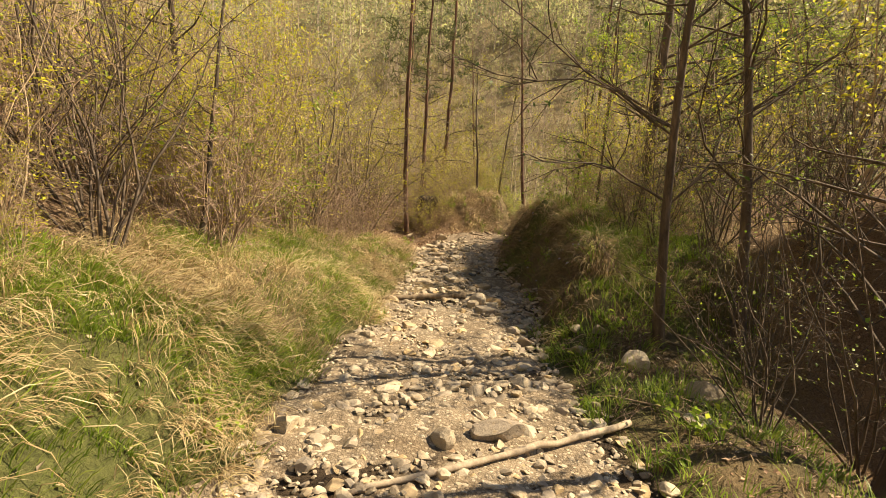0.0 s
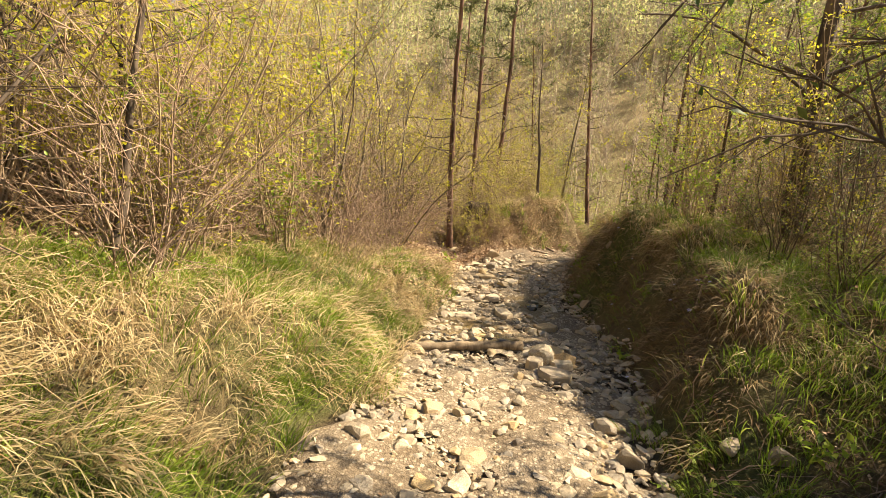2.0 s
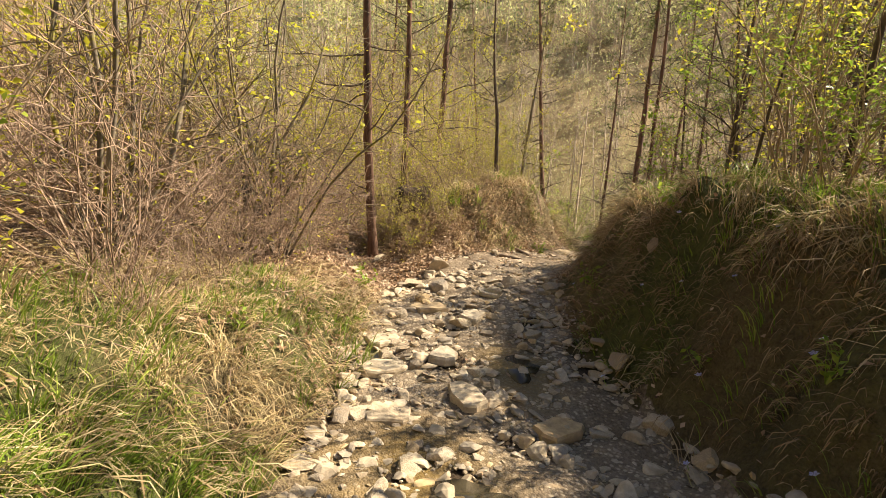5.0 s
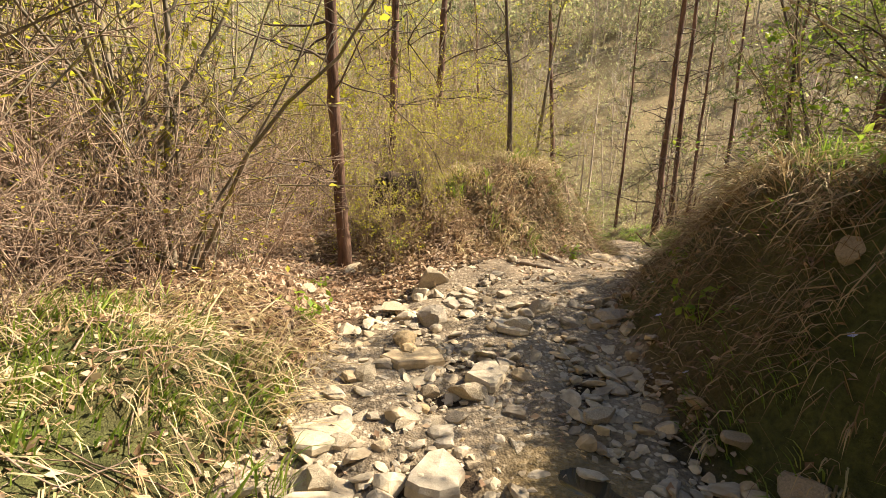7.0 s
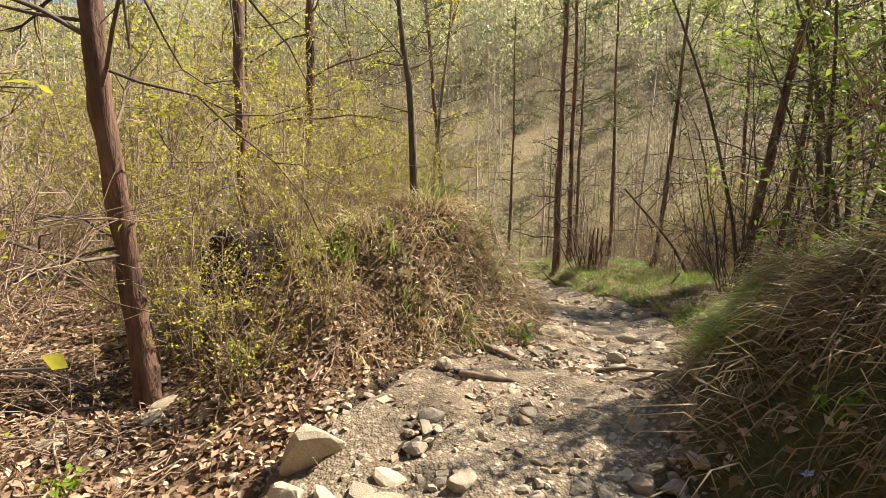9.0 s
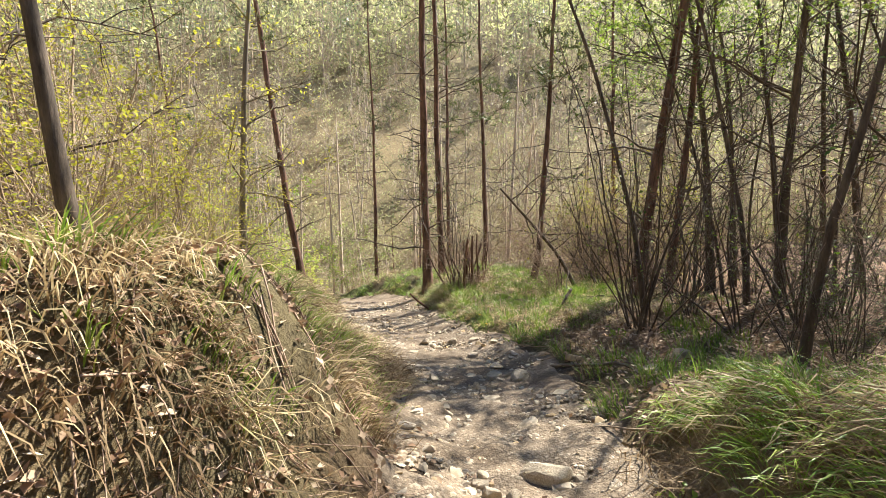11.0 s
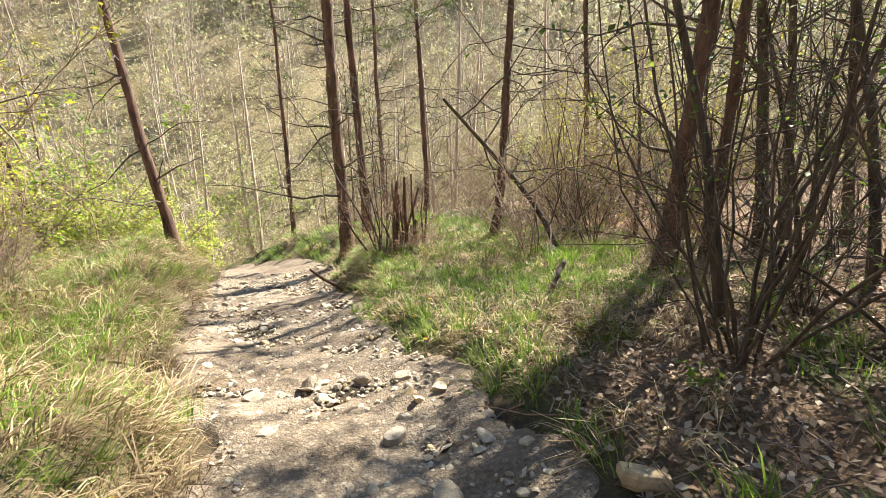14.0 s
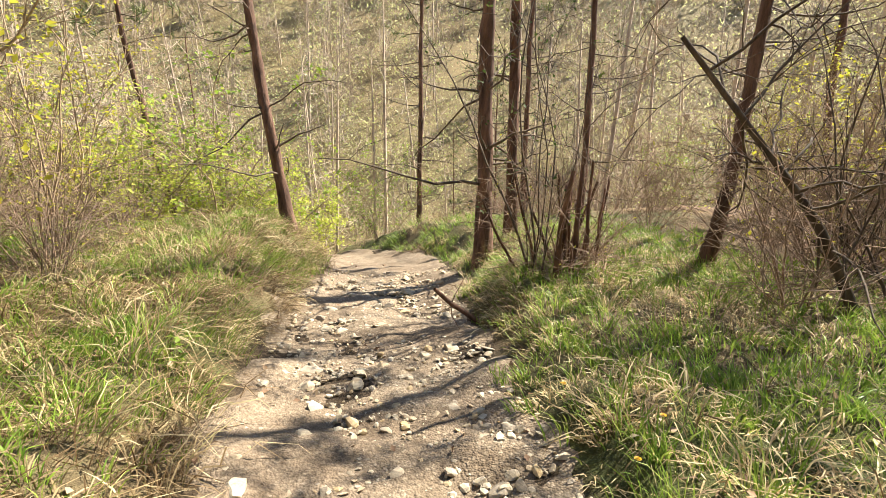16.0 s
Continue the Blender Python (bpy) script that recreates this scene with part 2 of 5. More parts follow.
# ---- mesh tools ----
def mesh_of(name, verts, quads=(), tris=(), material=None, attrs=None, smooth=True):
    me = bpy.data.meshes.new(name)
    verts = np.asarray(verts, np.float32).reshape(-1, 3)
    quads, tris = np.asarray(quads, np.int32).reshape(-1, 4), np.asarray(tris, np.int32).reshape(-1, 3)
    me.vertices.add(len(verts))
    me.vertices.foreach_set("co", verts.ravel())
    nl = quads.size + tris.size
    me.loops.add(nl)
    me.loops.foreach_set("vertex_index", np.concatenate([quads.ravel(), tris.ravel()]))
    me.polygons.add(len(quads) + len(tris))
    start = np.concatenate([np.arange(len(quads)) * 4, quads.size + np.arange(len(tris)) * 3]).astype(np.int32)
    me.polygons.foreach_set("loop_start", start)
    me.polygons.foreach_set("use_smooth", np.full(len(start), smooth))
    for k, v in (attrs or {}).items():
        a = me.attributes.new(k, "FLOAT", "POINT")
        a.data.foreach_set("value", np.asarray(v, np.float32).ravel())
    me.update(calc_edges=True)
    if material:
        me.materials.append(material)
    return me


class Buf:
    """Gathers tubes and leaves of one mesh."""

    def __init__(self):
        self.v, self.q, self.t, self.n = [], [], [], 0

    def add(self, v, q=None, t=None):
        self.v.append(v)
        if q is not None:
            self.q.append(q + self.n)
        if t is not None:
            self.t.append(t + self.n)
        self.n += len(v)

    def tube(self, pts, radii, sides=4):
        pts = np.asarray(pts, float)
        n = len(pts)
        tan = np.gradient(pts, axis=0)
        tan /= np.linalg.norm(tan, axis=1)[:, None] + 1e-9
        ref = np.array([0.31, 0.95, 0.05]) if abs(tan[0, 2]) > 0.7 else np.array([0.1, 0.05, 1.0])
        u = np.cross(tan, ref)
        u /= np.linalg.norm(u, axis=1)[:, None] + 1e-9
        w = np.cross(tan, u)
        a = np.arange(sides) * 2 * np.pi / sides
        ring = (u[:, None] * np.cos(a)[None, :, None] + w[:, None] * np.sin(a)[None, :, None]) * np.asarray(radii)[:, None, None]
        i, j = np.meshgrid(np.arange(n - 1), np.arange(sides), indexing="ij")
        k = (j + 1) % sides
        q = np.stack([i * sides + j, i * sides + k, (i + 1) * sides + k, (i + 1) * sides + j], -1).reshape(-1, 4)
        self.add((pts[:, None] + ring).reshape(-1, 3), q)

    def mesh(self, name, material, attrs=None, smooth=True):
        cat = lambda l, w: np.concatenate(l) if l else np.zeros((0, w), int)
        return mesh_of(name, cat(self.v, 3), cat(self.q, 4), cat(self.t, 3), material, attrs, smooth)


def unit(a):
    return a / (np.linalg.norm(a, axis=-1, keepdims=True) + 1e-9)


def leaves_into(buf, rng, pos, size, aspect=0.5, along=None, flat=0.4):
    """A folded four-cornered leaf at each place."""
    n = len(pos)
    if not n:
        return
    d = unit(rng.normal(size=(n, 3)) * (1, 1, 0.6) + (along if along is not None else 0))
    up = unit(rng.normal(size=(n, 3)) * flat + (0, 0, 1))
    s = unit(np.cross(d, up))
    nn = np.cross(s, d)
    L = (size * rng.uniform(0.6, 1.3, n))[:, None]
    mid = pos + d * L * 0.5 + nn * L * 0.1
    v = np.stack([pos, mid + s * L * aspect * 0.5, pos + d * L, mid - s * L * aspect * 0.5], 1).reshape(-1, 3)
    i = np.arange(n)[:, None] * 4
    buf.add(v, None, np.concatenate([i + [0, 1, 2], i + [0, 2, 3]]))


def grow(rng, p, d, length, n, wander, lift=0.0):
    """A wandering shoot from p along d."""
    pts, d = [np.array(p, float)], unit(np.array(d, float))
    for _ in range(n):
        d = unit(d + rng.normal(size=3) * wander + (0, 0, lift))
        pts.append(pts[-1] + d * length / n)
    return np.array(pts)


def part(name, me, parent, label=""):
    ob = new(name, me)
    ob.parent = parent
    return tagged(ob, label)


# ---- the lie of the land ----
def vnoise(x, y, scale, seed=0):
    """Smooth value noise in -1..1."""
    x, y = np.asarray(x) / scale + seed * 17.3, np.asarray(y) / scale - seed * 9.1
    ix, iy = np.floor(x).astype(np.int64), np.floor(y).astype(np.int64)
    fx, fy = x - ix, y - iy
    fx, fy = fx * fx * (3 - 2 * fx), fy * fy * (3 - 2 * fy)
    h = lambda a, b: (np.sin(a * 127.1 + b * 311.7 + seed * 74.7) * 43758.5453) % 1.0
    top = h(ix, iy) * (1 - fx) + h(ix + 1, iy) * fx
    bot = h(ix, iy + 1) * (1 - fx) + h(ix + 1, iy + 1) * fx
    return (top * (1 - fy) + bot * fy) * 2 - 1


# the footpath: x, y, z, half widths left and right
LINE = np.array([
    (0.25, -9, 0.5, 1.2, 1.2), (0.15, -3, 0.15, 1.2, 1.2), (0.1, 0, -0.03, 1.25, 1.25), (0.02, 2.8, -0.25, 1.2, 1.3),
    (0.0, 4.6, -0.34, 1.05, 1.1), (0.05, 6.0, -0.42, 0.85, 1.25), (0.1, 7.0, -0.45, 0.85, 1.35), (0.15, 8.2, -0.55, 0.8, 1.2),
    (0.2, 9.5, -0.42, 0.8, 0.95), (0.4, 10.7, -0.27, 0.9, 0.8)])
LINE2 = np.array([
    (1.0, 11.7, -0.13, 0.75, 0.6), (1.75, 12.5, -0.2, 0.34, 0.65), (2.5, 13.4, -0.32, 0.48, 0.7), (3.15, 14.3, -0.48, 0.65, 0.75),
    (3.65, 15.2, -0.6, 0.7, 0.75), (3.95, 16.4, -0.7, 0.7, 0.75), (4.1, 17.6, -0.8, 0.82, 0.75), (4.38, 19.2, -0.97, 0.9, 0.82),
    (4.85, 21.0, -1.15, 0.98, 0.85), (5.3, 22.8, -1.35, 0.95, 0.85), (5.2, 26, -1.9, 0.6, 0.6), (3.5, 31, -3.0, 0.6, 0.6)])
LINE = np.vstack([LINE, LINE2])
# the banks by the path's y: left rise, run, further slope; right rise, run, further slope
BANK = np.array([
    (-9, .5, 1.0, .3, .3, 1.2, .15), (0, .55, 1.0, .38, .0, .9, .02), (3, .65, .95, .42, .0, .8, .0), (4.8, .75, 1.0, .42, .1, .6, .35),
    (6.3, .5, 1.0, .36, 1.1, .85, .2), (9.2, .30, .8, .22, 1.25, .65, .22), (10.7, .1, .8, .1, 1.0, .75, .2)])
BANK2 = np.array([
    (11.7, -.12, .5, .05, .8, .8, .15), (12.5, .1, .5, .0, .6, .75, .15), (13.4, .2, .6, .05, .45, .8, .12), (14.3, .5, .8, .12, .15, .7, .04),
    (15.2, .45, .9, .2, .1, .4, .03), (17.6, .28, .5, .2, .2, .35, .0), (19.5, .3, .6, .08, .3, .5, .02), (21.5, .48, .9, .0, .42, .7, .02), (24, .75, 1.0, .0, .6, .8, .0), (31, .1, .8, .1, .0, .8, -.08)])
BANK = np.vstack([BANK, BANK2])


def spline(rows, per=24):
    out = []
    for i in range(len(rows) - 1):
        a, b, c, d = rows[max(i - 1, 0)], rows[i], rows[i + 1], rows[min(i + 2, len(rows) - 1)]
        for t in np.arange(per) / per:
            out.append(0.5 * (2 * b + (c - a) * t + (2 * a - 5 * b + 4 * c - d) * t * t + (3 * b - a - 3 * c + d) * t ** 3))
    return np.array(out + [rows[-1]])


CL = spline(LINE)
CT = unit(np.gradient(CL[:, :2], axis=0))
CY = np.concatenate([np.linspace(LINE[i, 1], LINE[i + 1, 1], 24, endpoint=False) for i in range(len(LINE) - 1)] + [[LINE[-1, 1]]])
CB = np.stack([np.interp(CY, BANK[:, 0], BANK[:, k]) for k in range(1, 7)], 1)


def smooth(x):
    x = np.clip(x, 0, 1)
    return x * x * (3 - 2 * x)


def land(x, y):
    """Height, distance beyond the path's left edge and beyond its right edge."""
    x, y = np.ravel(x).astype(float), np.ravel(y).astype(float)
    h, el, er = np.empty_like(x), np.empty_like(x), np.empty_like(x)
    for s in range(0, len(x), 8000):
        X, Y = x[s:s + 8000], y[s:s + 8000]
        d2 = (X[:, None] - CL[None, :, 0]) ** 2 + (Y[:, None] - CL[None, :, 1]) ** 2
        w = np.exp(-(d2 - d2.min(1)[:, None]) / (0.15 + 0.06 * d2.min(1)[:, None]))
        w /= w.sum(1)[:, None]
        k = d2.argmin(1)
        side = (X - CL[k, 0]) * CT[k, 1] - (Y - CL[k, 1]) * CT[k, 0]
        dist = np.sqrt(d2[np.arange(len(X)), k]) * np.where(side > 0, 1, -1)
        row, bk = w @ CL, w @ CB
        jit = 0.12 * vnoise(X, Y, 0.7, 3) + 0.06 * vnoise(X, Y, 0.25, 4)
        l, r = -dist - row[:, 3] + jit, dist - row[:, 4] + jit
        far = lambda e, g: g * np.minimum(np.maximum(e, 0), 9) + np.where(e > 9, 0.22, 0) * (np.minimum(e, 90) - 9) * 2.9 * smooth((33 - Y) / 12)
        L = bk[:, 0] * smooth(l / bk[:, 1]) + far(l - bk[:, 1], bk[:, 2])
        R = bk[:, 3] * smooth(r / bk[:, 4]) + np.where(r > bk[:, 4], bk[:, 5] * np.minimum(r - bk[:, 4], 9), 0)
        R = R + np.where((Y < 12) & (r > 9), 0.12 * (np.minimum(r, 60) - 9), 0)
        z = row[:, 2] + np.where(dist < 0, L, R) - 0.09 * smooth(np.minimum(-l, -r) / 0.5) * smooth((Y - 11.5) / 1.5)
        h[s:s + 8000], el[s:s + 8000], er[s:s + 8000] = z, l, r
    out = np.minimum(smooth(np.maximum(el, er) / 0.5), 1)
    # the grassy mound beside the bend
    u, v = (x - 0.95) * 0.68 + (y - 13.65) * 0.73, (x - 0.95) * 0.73 - (y - 13.65) * 0.68
    h += 0.95 * np.exp(-(np.abs(u / np.where(u < 0, 1.5, 1.3)) ** 2.3 + np.abs(v / np.where(v < 0, 1.15, 0.72)) ** 2.2)) * smooth((np.maximum(el, er) + 0.08) / 0.75)
    h += (0.10 * vnoise(x, y, 0.42, 24) + 0.05 * vnoise(x, y, 0.2, 25)) * np.exp(-(u / 1.5) ** 4 - (v / 1.2) ** 4) * smooth((np.maximum(el, er) - 0.1) / 0.4)
    # the stream's gully that leaves towards the upper left
    gx = np.interp(y, [10.4, 12, 14, 18, 24], [-0.5, -0.9, -1.5, -2.4, -3.4])
    h -= 0.22 * np.exp(-((x - gx) / 0.7) ** 2) * smooth((y - 10.3) / 1.2) * smooth((26 - y) / 6)
    # the dark ditch beside the path
    gx = np.interp(y, [-2, 1, 4, 6], [4.1, 3.9, 3.5, 2.5])
    h -= 0.5 * np.exp(-((x - gx) / 0.75) ** 2) * smooth((5.9 - y) / 1.2) * smooth((y + 4) / 3)
    h += np.where(x > gx, 1, 0) * smooth((x - gx - 0.5) / 1.4) * 0.75 * smooth((6.0 - y) / 1.0)
    # beyond the brow: a valley, then the wooded slope opposite
    q = (x - 4) * 0.35 + (y - 22) * 0.94
    h -= 4.5 * smooth((q - 4) / 18)
    h += np.where(q > 20, 0.62 * (np.minimum(q, 130) - 20), 0)
    h += (0.16 * vnoise(x, y, 0.5, 14) + 0.08 * vnoise(x, y, 0.25, 15)) * smooth(er / 0.4) * smooth((1.8 - er) / 0.6) * smooth((y - 5) / 1) * smooth((13.5 - y) / 1)
    rough = 0.05 * vnoise(x, y, 0.55, 1) + 0.03 * vnoise(x, y, 0.21, 2) + 0.015 * vnoise(x, y, 0.1, 5)
    lumps = 0.14 * vnoise(x, y, 1.6, 6) + 0.8 * vnoise(x, y, 14, 7) * smooth((np.abs(x) + np.abs(y - 12) - 28) / 30)
    h += (rough + lumps) * out + 0.35 * rough * (1 - out)
    return h, el, er


GX, GY, GS = np.arange(-15, 22, 0.1), np.arange(-9, 42, 0.1), 0.1
_x, _y = np.meshgrid(GX, GY, indexing="ij")
GH, GL, GR = (a.reshape(_x.shape) for a in land(_x, _y))


def at(x, y, grid=None):
    """Ground height (or another map) at places of the plan."""
    g = GH if grid is None else grid
    fx, fy = (np.asarray(x, float) + 15) / GS, (np.asarray(y, float) + 9) / GS
    i, j = np.clip(fx.astype(int), 0, len(GX) - 2), np.clip(fy.astype(int), 0, len(GY) - 2)
    a, b = np.clip(fx - i, 0, 1), np.clip(fy - j, 0, 1)
    return (g[i, j] * (1 - a) + g[i + 1, j] * a) * (1 - b) + (g[i, j + 1] * (1 - a) + g[i + 1, j + 1] * a) * b


def ground_z(x, y):
    if -15 < x < 21.8 and -9 < y < 41.8:
        return float(at(x, y))
    return float(land([x], [y])[0][0])


def shaded(x, y, er):
    """The leaf-strewn floor under the thicket past the bend."""
    return smooth((er - 0.1) / 0.3) * smooth((y - 12.6) / 0.6) * smooth((16.6 - y) / 0.8)


def cover(x, y, el, er):
    """How far dry grass, green grass and dead leaves take each place: three maps in 0..1."""
    e = np.maximum(el, er)
    n1, n2 = vnoise(x, y, 0.9, 11), vnoise(x, y, 0.45, 12)
    left, right = el > er, er >= el
    early, late = smooth((10.2 - y) / 1.0), smooth((y - 14.2) / 1.2)
    dry = np.where(left, early * smooth((2.5 - el) / 0.9), smooth((y - 4.5) / 1.0) * smooth((12.5 - y) / 1.0) * (0.22 + 0.5 * smooth((er - 0.5) / 0.4)) * (0.35 + 0.65 * smooth((y - 7.0) / 1.5)) * smooth((4.0 - er) / 1.5))
    dry = np.maximum(dry, np.where(left, late * smooth((3.5 - el) / 2.0) * np.where(y < 16, 0.95, 0.85), late * 0.16 * smooth((2.5 - er) / 1.5)))
    dry = np.maximum(dry, right * smooth((y - 11.8) / 0.8) * smooth((13.4 - y) / 0.7) * smooth((2.2 - er) / 1.0) * 0.5)
    u, v = (x - 0.95) * 0.68 + (y - 13.65) * 0.73, (x - 0.95) * 0.73 - (y - 13.65) * 0.68
    top = np.exp(-(np.abs((u - 0.45) / 0.85) ** 4 + np.abs((v - 0.15) / 0.62) ** 4))
    face = np.exp(-(np.abs(u / 1.7) ** 4 + np.abs(v / 1.35) ** 4))
    dry = np.maximum(dry, np.maximum(top * 0.8, face * (0.2 + 0.35 * n1)))
    gr = np.where(left, early * smooth((2.4 - el) / 1.0) * (0.9 + 0.9 * n1), early * 0.75 * smooth((2.8 - er) / 1.2) * np.maximum(0.75 + 0.7 * n1, 0.4))
    gr = np.maximum(gr, np.where(left, late * smooth((3.0 - el) / 1.5) * (0.6 + 0.6 * n1) * (0.2 + 0.8 * smooth((y - 15.3) / 1.5)), smooth((y - 12.9) / 1.0) * smooth((4.6 - er) / 3.4) * (0.7 + 0.5 * n1)))
    gr = np.maximum(gr, np.maximum(top * 0.5, face * (0.12 + 0.4 * n2)))
    gr = np.maximum(gr, right * smooth((y - 6) / 2) * (0.12 + 0.5 * n1) * smooth((2.5 - er) / 1.0) * smooth((e - 0.4) / 0.5))
    gr = np.maximum(gr, smooth((y - 20) / 2) * smooth((27 - y) / 3) * 0.7 * smooth((5 - e) / 2))
    gr = np.maximum(gr, right * smooth((y - 10.3) / 0.8) * smooth((13.8 - y) / 0.6) * 0.65 * smooth((er - 0.3) / 0.3) * smooth((2.6 - er) / 1.0))
    gr = np.clip(gr * (1 + 0.5 * n2), 0, 1) * (1 - shaded(x, y, er) * right * smooth(0.8 - vnoise(x, y, 0.6, 77) * 0.9))
    dry = np.clip(dry * (0.85 + 0.4 * n2) * (1 - 0.55 * gr), 0, 1)
    on = smooth((e + 0.04) / 0.12) * (1 - np.exp(-((x - 4.3) ** 2 + (y - 14.7) ** 2) / 0.08))
    lit = np.clip(1 - 0.8 * np.maximum(dry, gr), 0, 1) * (0.7 + 0.3 * n1)
    return dry * on, gr * on, np.clip(lit, 0, 1) * on


# ---- ground and path ----
def axis(lo, hi, step, reach):
    a, s, out, back = np.arange(lo, hi, step), step, [], []
    p = a[-1]
    while p < reach:
        s *= 1.22
        p += s
        out.append(p)
    p, s = lo, step
    while p > -reach:
        s *= 1.22
        p -= s
        back.append(p)
    return np.concatenate([back[::-1], a, out])


def build_ground():
    ax, ay = axis(-7, 11, 0.12, 420), axis(-2.5, 27, 0.12, 420)
    x, y = np.meshgrid(ax, ay, indexing="ij")
    h, el, er = land(x, y)
    x, y = x.ravel(), y.ravel()
    dry, gr, lit = cover(x, y, el, er)
    off = smooth((np.hypot(x - 3, y - 12) - 16) / 10)
    # thatch spread over the distant ground also lightens it for haze
    dry, gr = np.maximum(dry, off * 0.9), np.maximum(gr, off * 0.25 * (1 + vnoise(x, y, 5, 13)))
    moss = smooth(er / 0.2) * smooth((1.3 - er) / 0.4) * smooth((y - 5) / 1) * smooth((13 - y) / 1) * (0.55 + 0.5 * vnoise(x, y, 0.6, 16))
    gr = np.maximum(gr, np.clip(moss, 0, 1))
    n, m = len(ax), len(ay)
    i, j = np.meshgrid(np.arange(n - 1), np.arange(m - 1), indexing="ij")
    q = np.stack([i * m + j, (i + 1) * m + j, (i + 1) * m + j + 1, i * m + j + 1], -1).reshape(-1, 4)
    me = mesh_of("ground", np.stack([x, y, h], 1), q, (), M_GROUND, {"thatch": dry, "green": gr * 0.8, "litter": lit})
    return tagged(new("ground", me), "wooded ground with grassy banks, moss and dead leaves", "ground", "", "structure")


def build_path():
    """The trodden strip, a hand's breadth thick, sunk into the ground at its edges."""
    rows = np.arange(6, len(CL) - 20, 0.5)
    k = np.clip(rows.astype(int), 0, len(CL) - 2)
    f = (rows - k)[:, None]
    c, t = CL[k] * (1 - f) + CL[k + 1] * f, CT[k]
    nrm = np.stack([t[:, 1], -t[:, 0]], 1)
    w = np.linspace(-1, 1, 25)
    ragged = 0.14 * vnoise(c[:, 1] * 1.0, c[:, 0], 0.5, 26) + 0.09 * vnoise(c[:, 1], c[:, 0], 0.2, 27)
    half = np.where(w[None] < 0, c[:, 3:4] + ragged[:, None], c[:, 4:5] - ragged[:, None]) + 0.12
    P = c[:, None, :2] + nrm[:, None] * (w[None] * half)[..., None]
    x, y = P[..., 0].ravel(), P[..., 1].ravel()
    h = at(x, y)
    edge = np.tile(np.abs(w), len(c))
    lift = 0.02 - 0.07 * smooth((edge - 0.86) / 0.14)
    z = h + lift + 0.022 * vnoise(x, y, 0.45, 23) + 0.02 * vnoise(x, y, 0.17, 21) + 0.012 * vnoise(x, y, 0.08, 22)
    n, m = len(c), len(w)
    i, j = np.meshgrid(np.arange(n - 1), np.arange(m - 1), indexing="ij")
    q = np.stack([i * m + j, i * m + j + 1, (i + 1) * m + j + 1, (i + 1) * m + j], -1).reshape(-1, 4)
    damp = np.exp(-(((x + 0.2) / 0.6) ** 2 + ((y - 7.8) / 0.6) ** 2) ** 2) * (0.7 + 0.3 * vnoise(x, y, 0.3, 8))
    damp = np.maximum(damp, 0.8 * np.exp(-(((x - 0.6) / 0.35) ** 2 + ((y - 9.0) / 0.5) ** 2) ** 2))
    earth = np.clip(smooth((y - 13.2) / 1.2) * (0.8 + 0.35 * vnoise(x, y, 0.7, 9)), 0, 1)
    earth = np.maximum(earth, 0.6 * smooth((y - 11.2) / 0.6))
    me = mesh_of("path", np.stack([x, y, z], 1), q, (), M_PATH, {"damp": np.clip(damp, 0, 1), "earth": earth})
    return tagged(new("path", me), "stony footpath of pale limestone gravel and trodden earth", "path", "", "structure")


GROUND, PATHBED = build_ground(), build_path()


# ---- trees and shrubs ----
def make_shrub(name, label, category, seed, stems, height, spread, radius, twigs, leaves, leaf, bark, leafmat, lift=0.03, twig_len=0.7, sub=3):
    """Many-stemmed shrub: stems, each with its side twigs, and the foliage."""
    rng = np.random.default_rng(seed)
    fol, tips = Buf(), []
    ob = tagged(new(name), label, category)
    for s in range(stems):
        wood = Buf()
        a = rng.uniform(0, 2 * np.pi)
        lean = rng.uniform(0.15, 1.0) * spread
        hgt = height * rng.uniform(0.55, 1.1)
        r = radius * rng.uniform(0.5, 1.2)
        p = grow(rng, (np.cos(a) * 0.14 * rng.random(), np.sin(a) * 0.14 * rng.random(), -0.12), (np.cos(a) * lean, np.sin(a) * lean, 1), hgt, 8, 0.13, lift)
        wood.tube(p, r * np.linspace(1, 0.25, 9), 5 if radius > 0.02 else 4)
        for _ in range(twigs):
            k = rng.uniform(0.15, 0.98)
            i = min(int(k * 8), 7)
            o = p[i] + (p[i + 1] - p[i]) * (k * 8 - i)
            d = unit(unit(p[i + 1] - p[i]) * 0.5 + rng.normal(size=3) * 0.75 + (0, 0, 0.15))
            L = twig_len * rng.uniform(0.4, 1.25) * (1.15 - 0.5 * k)
            tw = grow(rng, o, d, L, 2, 0.26, 0.04)
            tr = r * 0.32 * (1.1 - 0.5 * k)
            wood.tube(tw, np.maximum(tr, 0.0042) * np.linspace(1, 0.4, 3), 3)
            for _ in range(sub):
                j = rng.integers(0, 2)
                sd = unit(unit(tw[j + 1] - tw[j]) + rng.normal(size=3) * 0.7)
                st = grow(rng, tw[j + 1] * 0.6 + tw[j] * 0.4, sd, L * rng.uniform(0.25, 0.65), 1, 0.2, 0.02)
                wood.tube(st, np.array([0.004, 0.002]) * (1 + radius * 10), 3)
                tips += [st[:1] * 0.5 + st[1:] * 0.5, st[1:]]
            tips.append(tw[1:])
        part("stem", wood.mesh("stem", bark), ob)
    tips = np.concatenate(tips)
    pick = tips[rng.integers(0, len(tips), leaves)] + rng.normal(size=(leaves, 3)) * 0.03
    leaves_into(fol, rng, pick, leaf, 0.6)
    if leaves:
        part("foliage", fol.mesh("foliage", leafmat), ob)
    return ob


